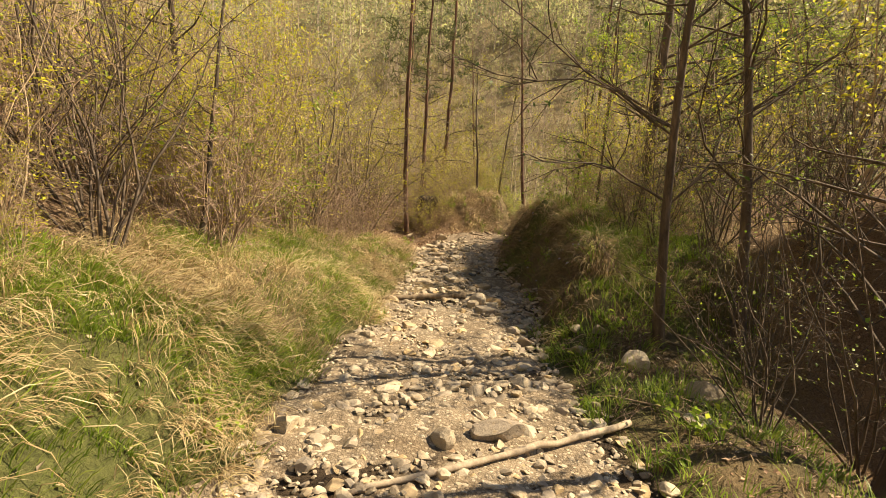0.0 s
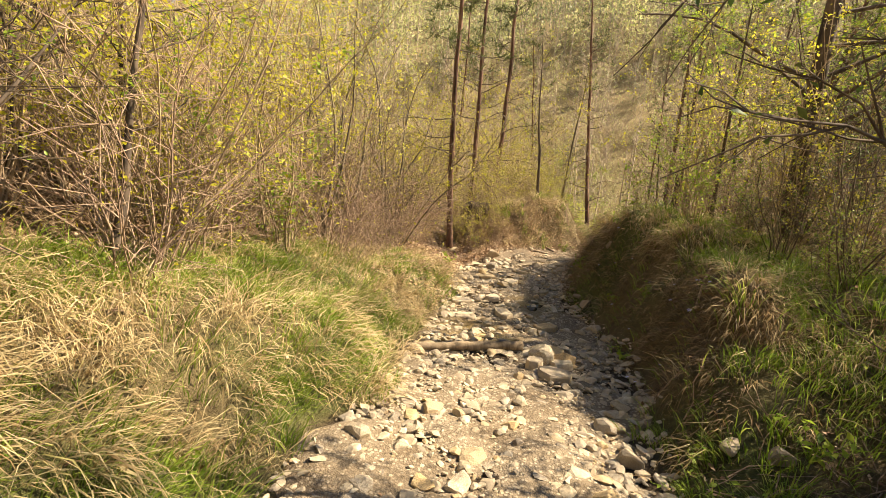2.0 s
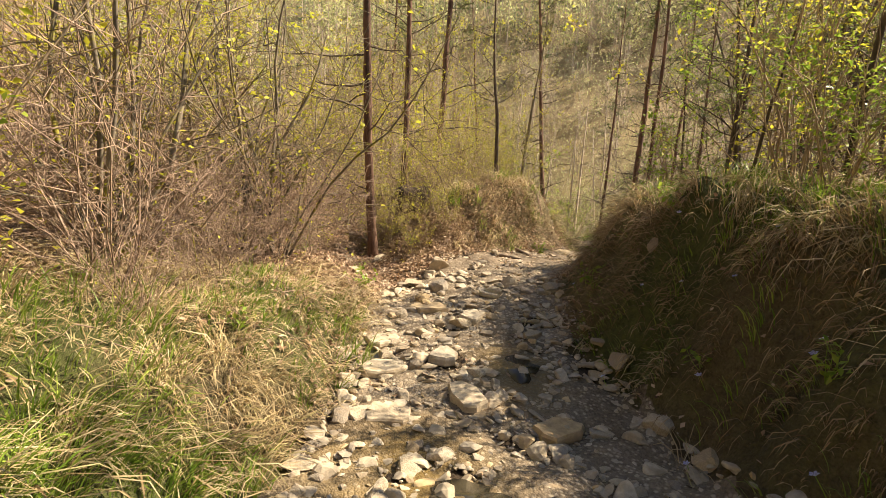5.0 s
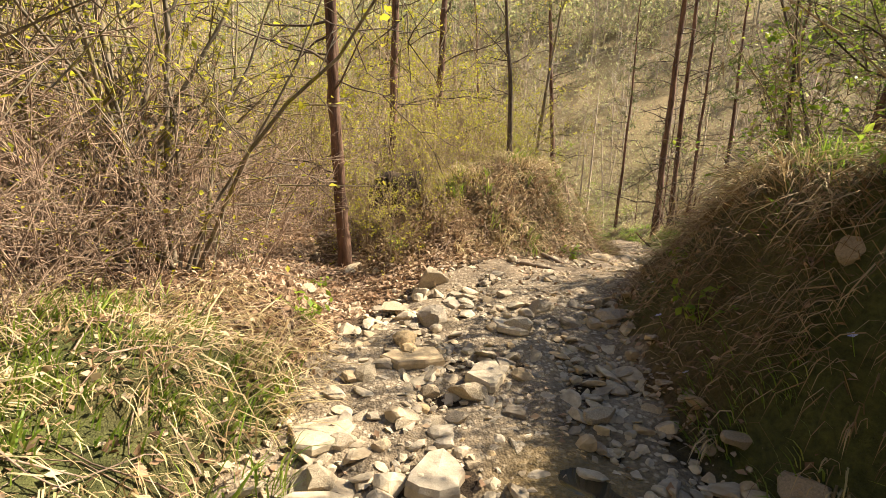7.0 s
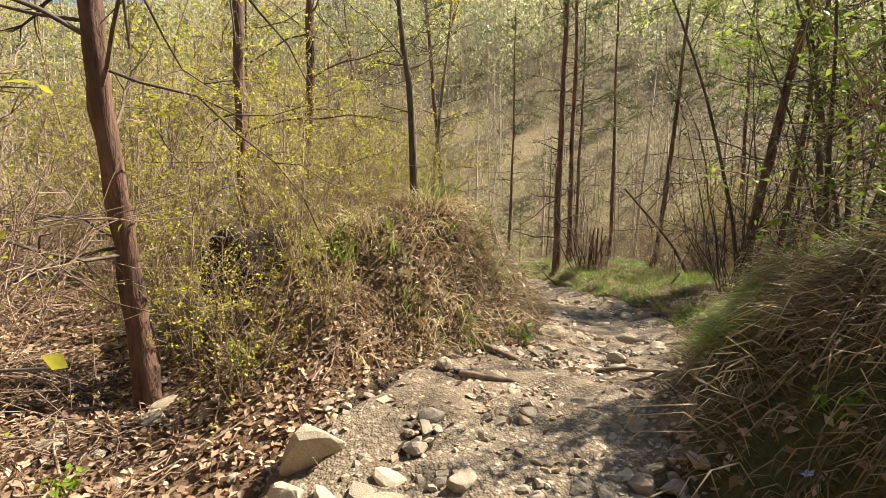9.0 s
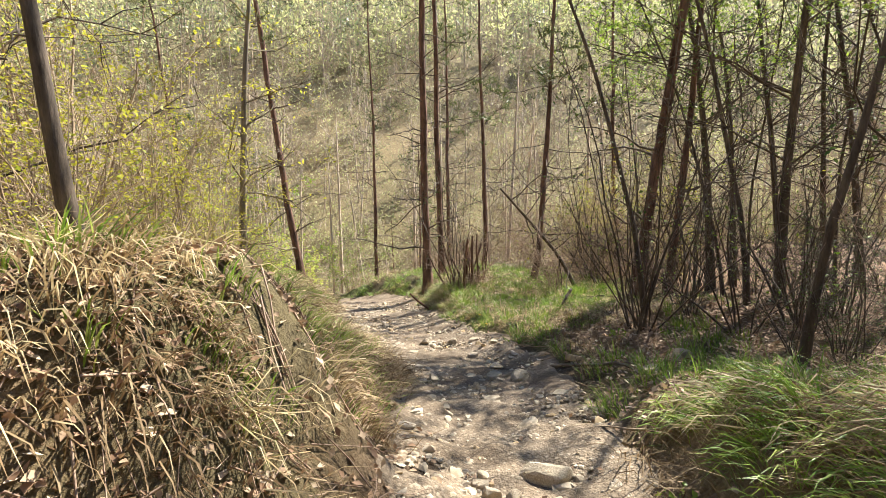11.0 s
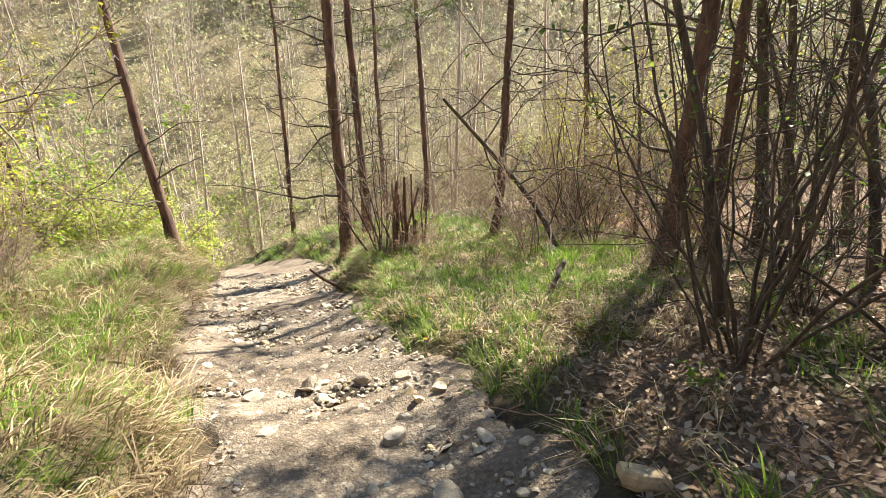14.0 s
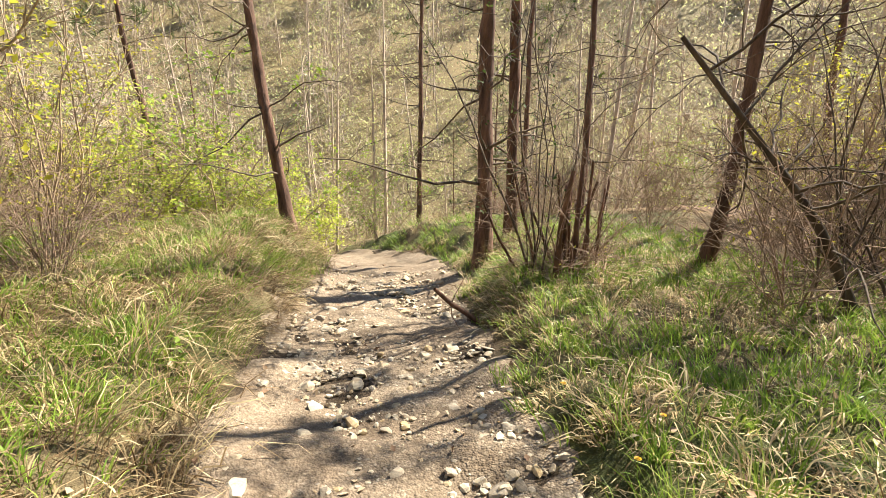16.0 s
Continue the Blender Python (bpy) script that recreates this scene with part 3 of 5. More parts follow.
def make_pine(seed, height, radius, lean=(0.0, 0.0), green=0.5, label=""):
    """Scots pine: plated trunk, dead side branches, needle tufts towards the top."""
    rng = np.random.default_rng(seed)
    trunk, limbs, fol = Buf(), Buf(), Buf()
    n = 16
    k = np.linspace(0, 1, n + 1)
    bend = np.cumsum(rng.normal(size=(n + 1, 2)) * 0.02, 0)
    p = np.stack([lean[0] * k * height + bend[:, 0], lean[1] * k * height + bend[:, 1], k * height - 0.25], 1)
    rr = radius * (1 - 0.75 * k) * (1 + 0.6 * np.exp(-k * 30))
    sides = 11
    a = np.arange(sides) * 2 * np.pi / sides
    zz = np.repeat(np.linspace(0, 1, 65), 1)
    P = np.stack([np.interp(zz, k, p[:, c]) for c in range(3)], 1)
    R = np.interp(zz, k, rr)[:, None] * (1 + 0.10 * rng.normal(size=(65, sides)))
    v = P[:, None] + np.stack([np.cos(a)[None] * R, np.sin(a)[None] * R, np.zeros_like(R)], -1)
    i, j = np.meshgrid(np.arange(64), np.arange(sides), indexing="ij")
    trunk.add(v.reshape(-1, 3), np.stack([i * sides + j, i * sides + (j + 1) % sides, (i + 1) * sides + (j + 1) % sides, (i + 1) * sides + j], -1).reshape(-1, 4))
    tuft, arms = [], []
    for b in range(int(height * 4.4)):
        limbs = Buf()
        t = rng.uniform(0.09, 0.99)
        o = np.array([np.interp(t, k, p[:, c]) for c in range(3)])
        az = rng.uniform(0, 2 * np.pi)
        L = rng.uniform(0.5, 2.2) * (1.05 - 0.55 * t) * min(1, height / 9)
        br = grow(rng, o, (np.cos(az), np.sin(az), rng.uniform(-0.15, 0.3)), L, 6, 0.2, -0.02 if t < green else 0.05)
        limbs.tube(br, radius * rng.uniform(0.14, 0.26) * (1.1 - 0.6 * t) * np.linspace(1, 0.25, 7), 4)
        for _ in range(4):
            m = rng.integers(2, 6)
            tw = grow(rng, br[m], unit(br[m] - br[m - 1]) + rng.normal(size=3) * 0.7, L * rng.uniform(0.15, 0.4), 3, 0.25)
            limbs.tube(tw, 0.006 * np.linspace(1, 0.4, 4), 3)
            if t > green:
                tuft += [tw[3], tw[2]]
        if t > green:
            tuft += [br[6], br[5]]
        arms.append(limbs)
    tuft = np.array(tuft)
    c = np.repeat(tuft, 7, 0)
    d = unit(rng.normal(size=c.shape) + (0, 0, 0.5)) * rng.uniform(0.10, 0.2, len(c))[:, None]
    s = unit(np.cross(d, rng.normal(size=c.shape))) * 0.009
    i = np.arange(len(c))[:, None] * 3
    fol.add(np.stack([c - s, c + s, c + d], 1).reshape(-1, 3), None, i + [0, 1, 2])
    ob = tagged(new("pine_tree"), label or "tall slender pine with flaking reddish bark and bare lower branches", "tree")
    stem = part("trunk", trunk.mesh("trunk", M_PINE), ob)
    for limbs in arms:
        part("branch", limbs.mesh("branch", M_TWIGD), stem)
    part("foliage", fol.mesh("foliage", M_NEEDLE), ob, "green needle tufts")
    return ob


def make_tree(name, label, seed, height, radius, lean, limbs_n, leaves, leaf, bark, leafmat, first=0.25):
    """Broadleaved tree: bent trunk, forking limbs, crown of single leaves."""
    rng = np.random.default_rng(seed)
    trunk, fol = Buf(), Buf()
    ob = tagged(new(name), label, "tree")
    p = grow(rng, (0, 0, -0.2), (lean[0], lean[1], 1), height, 12, 0.035, 0.01)
    trunk.tube(p, radius * np.linspace(1, 0.2, 13) * (1 + 0.5 * np.exp(-np.arange(13) * 1.5)), 9)
    stem = part("trunk", trunk.mesh("trunk", bark), ob)
    tips = []
    for b in range(limbs_n):
        wood = Buf()
        t = rng.uniform(first, 0.97)
        i = int(t * 12)
        o = p[i] + (p[min(i + 1, 12)] - p[i]) * (t * 12 - i)
        az = rng.uniform(0, 2 * np.pi)
        L = height * rng.uniform(0.15, 0.4) * (1.15 - 0.6 * t)
        br = grow(rng, o, (np.cos(az), np.sin(az), rng.uniform(0.1, 0.9)), L, 6, 0.16, 0.03)
        wood.tube(br, radius * 0.28 * (1.1 - 0.7 * t) * np.linspace(1, 0.2, 7), 5)
        for _ in range(6):
            m = rng.integers(1, 6)
            tw = grow(rng, br[m], unit(br[m] - br[m - 1]) + rng.normal(size=3) * 0.6, L * rng.uniform(0.2, 0.5), 4, 0.2, 0.02)
            wood.tube(tw, 0.007 * np.linspace(1, 0.35, 5), 3)
            for _ in range(2):
                st = grow(rng, tw[2], unit(tw[3] - tw[2]) + rng.normal(size=3) * 0.7, L * 0.14, 2, 0.2)
                wood.tube(st, np.array([0.004, 0.003, 0.002]), 3)
                tips.append(st)
            tips.append(tw[1:])
        part("limb", wood.mesh("limb", bark), stem)
    tips = np.concatenate(tips)
    leaves_into(fol, rng, tips[rng.integers(0, len(tips), leaves)] + rng.normal(size=(leaves, 3)) * 0.035, leaf)
    part("crown", fol.mesh("crown", leafmat), ob)
    return ob


class Kind:
    """Hands out the first build of a thing, then copies of it."""

    def __init__(self, ob, group=""):
        self.ob, self.used = tagged(ob, group=group), False

    def put(self, x, y, turn=0.0, size=1.0, sink=0.0, tilt=(0, 0)):
        m = pose(x, y, ground_z(x, y) - sink, tilt[0], tilt[1]) @ pose(0, 0, 0, 0, 0, turn) @ Matrix.Scale(size, 4)
        if not self.used:
            self.used = True
            self.ob.matrix_basis = m
            return self.ob
        return copy_thing(self.ob, m)


SH = "shrubs of the thicket"
leafy = [Kind(make_shrub("shrub", "many-stemmed shrub with fresh yellow-green spring leaves", "shrub", 100 + i, 12, 3.7, 0.42, 0.014, 10, 1500, 0.049, M_TWIG, M_LEAFY, 0.03, 0.75, 2), SH) for i in range(3)]
bare = [Kind(make_shrub("brush", "tangled tan brush of thin bare twigs with few leaves", "shrub", 200 + i, 15, 2.5, 0.85, 0.010, 13, 150, 0.04, M_BRUSH, M_LEAFY, -0.02, 0.8, 2), SH) for i in range(3)]
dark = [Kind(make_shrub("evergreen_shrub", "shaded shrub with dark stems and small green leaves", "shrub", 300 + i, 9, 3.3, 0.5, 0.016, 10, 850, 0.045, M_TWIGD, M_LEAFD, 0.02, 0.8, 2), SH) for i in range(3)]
green = [Kind(make_shrub("leafy_shrub", "low shrub covered in bright green young leaves", "shrub", 400 + i, 11, 2.0, 0.6, 0.009, 8, 1300, 0.05, M_TWIG, M_LEAFG, 0.02, 0.5), SH) for i in range(2)]
arching = [Kind(make_shrub("arching_shrub", "shrub of dark arching stems with bare side twigs and few leaves", "shrub", 550 + i, 9, 3.6, 0.6, 0.017, 10, 200, 0.045, M_TWIGD, M_LEAFG, -0.012, 0.8, 2), SH) for i in range(2)]
hazel = [Kind(make_shrub("hazel_bush", "hazel clump of thick pale mossy stems barely in leaf", "shrub", 500 + i, 11, 4.3, 0.5, 0.028, 12, 600, 0.06, M_MOSSY, M_LEAFY, 0.03, 1.0), SH) for i in range(2)]
poles = [Kind(make_shrub("sapling_clump", "clump of thin dark upright saplings with sparse leaves", "shrub", 600 + i, 8, 4.6, 0.30, 0.016, 8, 450, 0.05, M_TWIGD, M_LEAFD, 0.05, 0.9, 2), SH) for i in range(2)]
pines = [Kind(make_pine(700 + i, h, r, l, g), "pines") for i, (h, r, l, g) in enumerate(
    [(13, 0.098, (0.005, 0), 0.5), (12, 0.078, (-0.005, 0.01), 0.45), (9, 0.06, (0.01, 0.0), 0.35)])]
trees = [Kind(make_tree("young_tree", "slender young broadleaved tree with light green leaves", 800 + i, h, r, l, 16, 450 if i == 2 else 1100, 0.06, M_BARK, m), "young trees")
         for i, (h, r, l, m) in enumerate([(6.5, 0.06, (0.15, 0.0), M_LEAFG), (7.5, 0.075, (-0.1, 0.1), M_LEAFY), (6.5, 0.055, (0.0, 0.0), M_LEAFD)])]

rng = np.random.default_rng(5)


def clear_of_path(x, y, gap):
    return max(float(at(x, y, GL)), float(at(x, y, GR))) > gap


def scatter(kinds, n, x0, x1, y0, y1, gap, lo=0.8, hi=1.25, apart=0.55, keep=None):
    done, tries = [], 0
    while len(done) < n and tries < n * 40:
        tries += 1
        x, y = rng.uniform(x0, x1), rng.uniform(y0, y1)
        if not clear_of_path(x, y, gap) or (keep and not keep(x, y)):
            continue
        if any((x - a) ** 2 + (y - b) ** 2 < apart ** 2 for a, b in done):
            continue
        done.append((x, y))
        kinds[rng.integers(len(kinds))].put(x, y, rng.uniform(0, 360), rng.uniform(lo, hi), 0.02)
    return done


# single trees that the walk passes
pines[0].put(6.24, 21.48, 20, 1.0)
pines[1].put(6.80, 21.80, 140, 1.0)
pines[2].put(7.70, 19.49, 0, 1.05, 0, (0, 6))
pines[1].put(7.42, 27.9, 250, 0.9)
pines[0].put(4.05, 24.39, 75, 0.95, 0, (-3, -6))
pines[2].put(1.9, 27.3, 120, 1.1, 0, (0, -6))
pines[2].put(-0.95, 12.49, 200, 1.0, 0, (6, -1))
pines[1].put(-0.75, 14.6, 30, 0.8)
pines[2].put(-0.1, 16.2, 300, 1.1)
pines[1].put(7.3, 16.54, 130, 1.1, 0, (2, 11))
pines[1].put(7.95, 16.51, 310, 0.8, 0, (0, 9))
pines[2].put(9.4, 24.0, 15, 1.1)
pines[0].put(10.5, 28.0, 100, 0.9)
pines[1].put(-2.2, 26.0, 350, 1.0)
pines[2].put(12.2, 21.5, 50, 1.1)
trees[2].put(2.36, 4.78, 10, 1.0, 0, (0, -7))
trees[2].put(3.29, 4.9, 190, 1.1, 0, (0, -4))
trees[0].put(-2.85, 5.36, 60, 0.6)
trees[1].put(-3.87, 6.7, 200, 0.8)
stout = Kind(make_tree("stout_tree", "dark old tree with a thick trunk and low twisted limbs", 880, 6.5, 0.115, (-0.08, 0.02), 20, 900, 0.05, M_BARK, M_LEAFG, 0.15))
stout.put(3.42, 8.3, 80, 1.0)
stout.put(3.6, 3.2, 200, 0.9)
trees[0].put(3.3, 11.0, 160, 0.9)
trees[0].put(2.9, 9.2, 250, 0.8)
trees[0].put(2.75, 10.5, 40, 0.85)
trees[0].put(3.0, 11.7, 200, 0.55)
trees[0].put(2.55, 9.8, 320, 0.5)
green[0].put(2.7, 11.0, 90, 0.9)
green[1].put(2.5, 8.7, 150, 0.8)
trees[2].put(6.6, 13.0, 140, 1.0)
trees[1].put(0.9, 14.0, 90, 0.6)
poles[0].put(5.8, 15.25, 0, 0.95)
poles[1].put(6.05, 19.9, 90, 0.75)
bare[0].put(6.4, 19.9, 30, 0.7)
bare[1].put(7.3, 18.3, 70, 0.85)
bush = Kind(make_shrub("budding_bush", "rounded bush in bright yellow-green young leaf", "shrub", 450, 14, 2.1, 0.75, 0.010, 10, 3200, 0.06, M_TWIG, M_BUD, 0.01, 0.6), SH)
for bx, by, bs in ((2.6, 26.8, 1.2), (1.4, 25.6, 1.1), (3.4, 28.4, 1.2), (0.4, 27.4, 1.3), (-0.6, 25.0, 1.1), (4.6, 29.5, 1.2)):
    bush.put(bx, by, rng.uniform(0, 360), bs)
green[0].put(2.6, 26.8, 10, 2.3)
green[1].put(1.2, 26.0, 80, 2.3)
green[0].put(0.0, 27.2, 170, 1.8)
green[1].put(3.6, 28.6, 220, 2.3)
green[0].put(6.2, 27.0, 60, 1.3)
# tall crowns added right of the path to shade it and the left bank
high = Kind(make_tree("tall_tree", "tall thin tree with a high leafy crown", 850, 8.5, 0.036, (0.02, 0.0), 18, 2000, 0.08, M_BARK, M_LEAFG, 0.5), "tall trees")
for bx, by in ((6.24, 15.5), (5.6, 13.5), (7.7, 15.1)):
    high.put(bx, by, rng.uniform(0, 360), rng.uniform(0.9, 1.1), 0, (0, rng.uniform(-2, 5)))
# more crowns, added to shade the thicket floor and dapple the path
for bx, by in ((8.4, 13.6), (9.2, 14.8), (10.2, 14.2), (9.6, 13.0), (8.8, 12.2), (9.6, 16.2), (8.3, 15.8), (7.2, 13.2), (9.8, 17.6), (9.0, 18.0)):
    high.put(bx, by, rng.uniform(0, 360), rng.uniform(0.75, 1.0), 0, (0, rng.uniform(-3, 3)))
for i, (bx, by) in enumerate(((8.6, 18.7), (9.3, 18.2), (8.9, 19.2), (9.7, 19.0), (8.9, 17.2), (9.6, 16.6), (9.2, 19.4), (10.3, 17.8), (9.8, 20.4), (10.6, 21.2), (9.0, 21.6), (11.0, 19.6), (10.0, 22.6), (11.6, 21.8))):
    (bare + leafy[:2])[i % 5].put(bx, by, i * 77, 0.8 + 0.06 * (i % 4))
mossy = Kind(make_tree("mossy_tree", "thin pale tree with yellow lichen on its trunk", 860, 5.5, 0.06, (0.05, 0.0), 14, 500, 0.05, M_MOSSY, M_LEAFY, 0.3))
mossy.put(2.0, 18.2, 0, 1.0)
hazel[0].put(-2.15, 10.6, 0, 1.0)
hazel[1].put(-2.7, 9.4, 70, 0.9)
hazel[0].put(-1.75, 10.75, 140, 0.8)
for bx, by, bs in ((-4.7, 5.0, 1.0), (-4.2, 5.9, 0.95), (-3.5, 4.5, 1.1), (-3.0, 4.0, 0.9), (-5.3, 4.4, 1.0)):
    arching[rng.integers(2)].put(bx, by, rng.uniform(0, 360), bs)
for bx, by, bs in ((-3.7, 5.3, 0.8), (-3.3, 3.3, 0.7), (-3.9, 4.3, 0.9), (-3.4, 6.1, 0.7), (-4.4, 3.6, 1.0), (-4.0, 7.3, 0.9)):
    (bare + leafy[:2])[rng.integers(5)].put(bx, by, rng.uniform(0, 360), bs)
# low growth over the rim of the steep bank
for bx, by, bs in ((2.9, 6.4, 0.55), (2.75, 7.2, 0.5), (3.3, 5.9, 0.6), (3.3, 7.0, 0.65), (2.9, 8.1, 0.5), (3.5, 8.2, 0.65), (3.6, 6.4, 0.7), (4.1, 5.4, 0.8), (4.3, 6.4, 0.85), (4.2, 7.4, 0.85), (4.1, 8.4, 0.8)):
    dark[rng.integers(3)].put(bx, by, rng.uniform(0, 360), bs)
# dense dark growth beside the lower path; two shrubs added to shade the grass
for bx, by, bs in ((5.4, 13.1, 0.7), (5.9, 13.7, 0.75), (6.1, 12.8, 0.85), (5.2, 12.3, 0.75), (6.5, 13.6, 0.8), (6.7, 12.2, 0.95), (7.3, 12.4, 1.0), (7.6, 13.4, 0.8), (8.2, 14.4, 0.85), (8.8, 13.2, 0.95), (9.0, 15.2, 0.9), (7.9, 12.6, 0.9), (8.5, 17.3, 0.8), (9.4, 17.8, 0.9), (9.6, 14.4, 1.0), (7.0, 12.9, 0.7)):
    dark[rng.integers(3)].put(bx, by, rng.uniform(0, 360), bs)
# taller growth behind the mound
for bx, by, bs in ((0.4, 17.2, 1.15), (1.0, 18.6, 1.1), (-0.2, 19.6, 1.25), (1.7, 21.6, 1.1), (0.6, 22.6, 1.3), (-0.9, 18.2, 1.2)):
    (leafy + leafy + bare)[rng.integers(9)].put(bx, by, rng.uniform(0, 360), bs)
# the bare thicket over the ditch
for bx, by, bs in ((2.65, 3.4, 0.6), (3.2, 4.2, 0.7), (3.6, 3.5, 0.8), (3.9, 4.9, 0.85), (3.5, 6.0, 0.7), (4.5, 5.6, 0.8)):
    arching[rng.integers(2)].put(bx, by, rng.uniform(0, 360), bs)
# stems that arch over the lower path
for bx, by, bs in ((5.85, 15.2, 0.75), (6.5, 14.5, 0.8), (7.3, 14.3, 0.95), (6.9, 15.5, 0.85), (8.2, 18.1, 0.7), (8.4, 18.6, 0.75)):
    arching[rng.integers(2)].put(bx, by, rng.uniform(0, 360), bs)
# the brush that leans over the bend
for bx, by, bs in ((-1.5, 11.3, 0.7), (-2.1, 11.6, 0.95), (-2.6, 11.0, 1.1), (-1.9, 12.0, 0.7), (-2.3, 13.2, 0.85), (-2.8, 12.4, 0.95), (-1.8, 14.6, 0.8), (-3.2, 14.0, 1.0), (-1.75, 9.3, 0.6), (-1.7, 10.2, 0.6), (-1.9, 8.5, 0.55), (-1.8, 11.0, 0.65), (-3.0, 8.4, 1.0), (-2.3, 8.9, 1.0), (-2.0, 9.9, 0.95), (-2.6, 10.4, 1.1), (-2.1, 11.3, 0.95), (-2.9, 11.8, 1.1), (-3.3, 9.9, 1.2), (-2.4, 12.6, 0.9)):
    bare[rng.integers(3)].put(bx, by, rng.uniform(0, 360), bs)
for bx, by, bs in ((-0.5, 12.9, 0.45), (-0.15, 13.05, 0.4), (0.05, 12.45, 0.3), (-0.4, 12.15, 0.38), (-0.75, 12.75, 0.5), (-1.0, 12.9, 0.6), (-0.75, 13.9, 0.8), (0.1, 14.5, 0.6), (0.7, 14.7, 0.6), (1.1, 15.1, 0.6), (-0.5, 15.0, 0.8), (-0.1, 15.4, 0.9)):
    (bare[:1] + leafy)[rng.integers(4)].put(bx, by, rng.uniform(0, 360), bs)
scatter(leafy + leafy + bare, 17, -5.2, -2.4, 4.5, 13.0, 1.6, 0.9, 1.3, 0.55)
for bx, by, bs in ((0.6, 15.7, 0.75), (1.5, 16.3, 0.6), (1.2, 17.4, 0.85), (0.2, 17.2, 0.9), (-0.8, 16.6, 0.9), (1.7, 18.8, 0.7), (0.9, 19.6, 0.9), (-0.6, 19.0, 1.0), (2.0, 20.6, 0.6)):
    (bare + leafy + leafy)[rng.integers(9)].put(bx, by, rng.uniform(0, 360), bs)
green[0].put(-3.0, 6.9, 30, 1.3)
green[1].put(-2.7, 7.8, 200, 1.15)
leafy[1].put(-2.85, 2.95, 300, 0.33)
leafy[0].put(-2.75, 6.2, 100, 0.8)
scatter(leafy, 6, -4, -1.6, 13.5, 19, 1.0, 0.9, 1.3, 0.8)
scatter(leafy + green, 7, 2.5, 4.2, 5.4, 9.5, 1.2, 0.5, 0.75, 0.45)
scatter(leafy + bare + poles, 34, -8.5, -3.2, 0.5, 14, 2.6, 0.85, 1.2, 0.7)
scatter(leafy, 6, -10, -4, 17, 24, 3, 1.4, 1.9, 1.2)
scatter(leafy + bare, 6, -12, -7, 2, 20, 3, 1.1, 1.6, 1.2)
scatter(dark + leafy + poles + bare, 16, 2.9, 6.5, 5.2, 12.2, 1.35, 0.75, 1.05, 0.6)
scatter(leafy + arching + trees[:1], 8, 3.8, 9.5, -1, 11, 2.4, 0.85, 1.2, 0.9)
scatter(bare + leafy, 12, -4.5, 0.2, 13.6, 19, 0.8, 0.6, 0.95, 0.7, lambda x, y: x < 0.2 - (y - 13.6) * 0.1 and abs(x + 1.3) > 0.5)
# trees added towards the sun to shade the strip beside the path
for bx, by in ((8.6, 15.2), (9.5, 16.4), (10.5, 15.0), (9.2, 14.0), (8.9, 16.4), (10.0, 13.4), (11.2, 15.8), (10.2, 16.0), (11.6, 14.4)):
    trees[2].put(bx, by, rng.uniform(0, 360), rng.uniform(1.0, 1.25))
scatter(dark + dark + poles + bare, 12, 6.2, 10, 12.4, 16.8, 1.3, 0.7, 1.05, 0.65, lambda x, y: y < 15.6 or x > 6.6)
scatter(bare, 6, 9.0, 13, 15.5, 22, 2.0, 0.8, 1.1, 0.9)
scatter(bare + green, 12, -3.5, 2.2, 16.5, 23.5, 1.6, 0.6, 0.9, 0.8)
scatter(green + bare + bare, 20, -5, 4.2, 23.5, 36, 1.2, 0.7, 1.2, 1.0)
scatter(green + bare + bare, 16, 5.5, 14, 23, 36, 1.0, 0.7, 1.1, 1.1)
scatter(pines[1:], 5, -8, 16, 31, 41, 1.0, 0.8, 1.1, 1.6)
scatter(leafy + dark, 3, -4, 5, -7, -4, 1.0, 0.9, 1.1, 1.0)


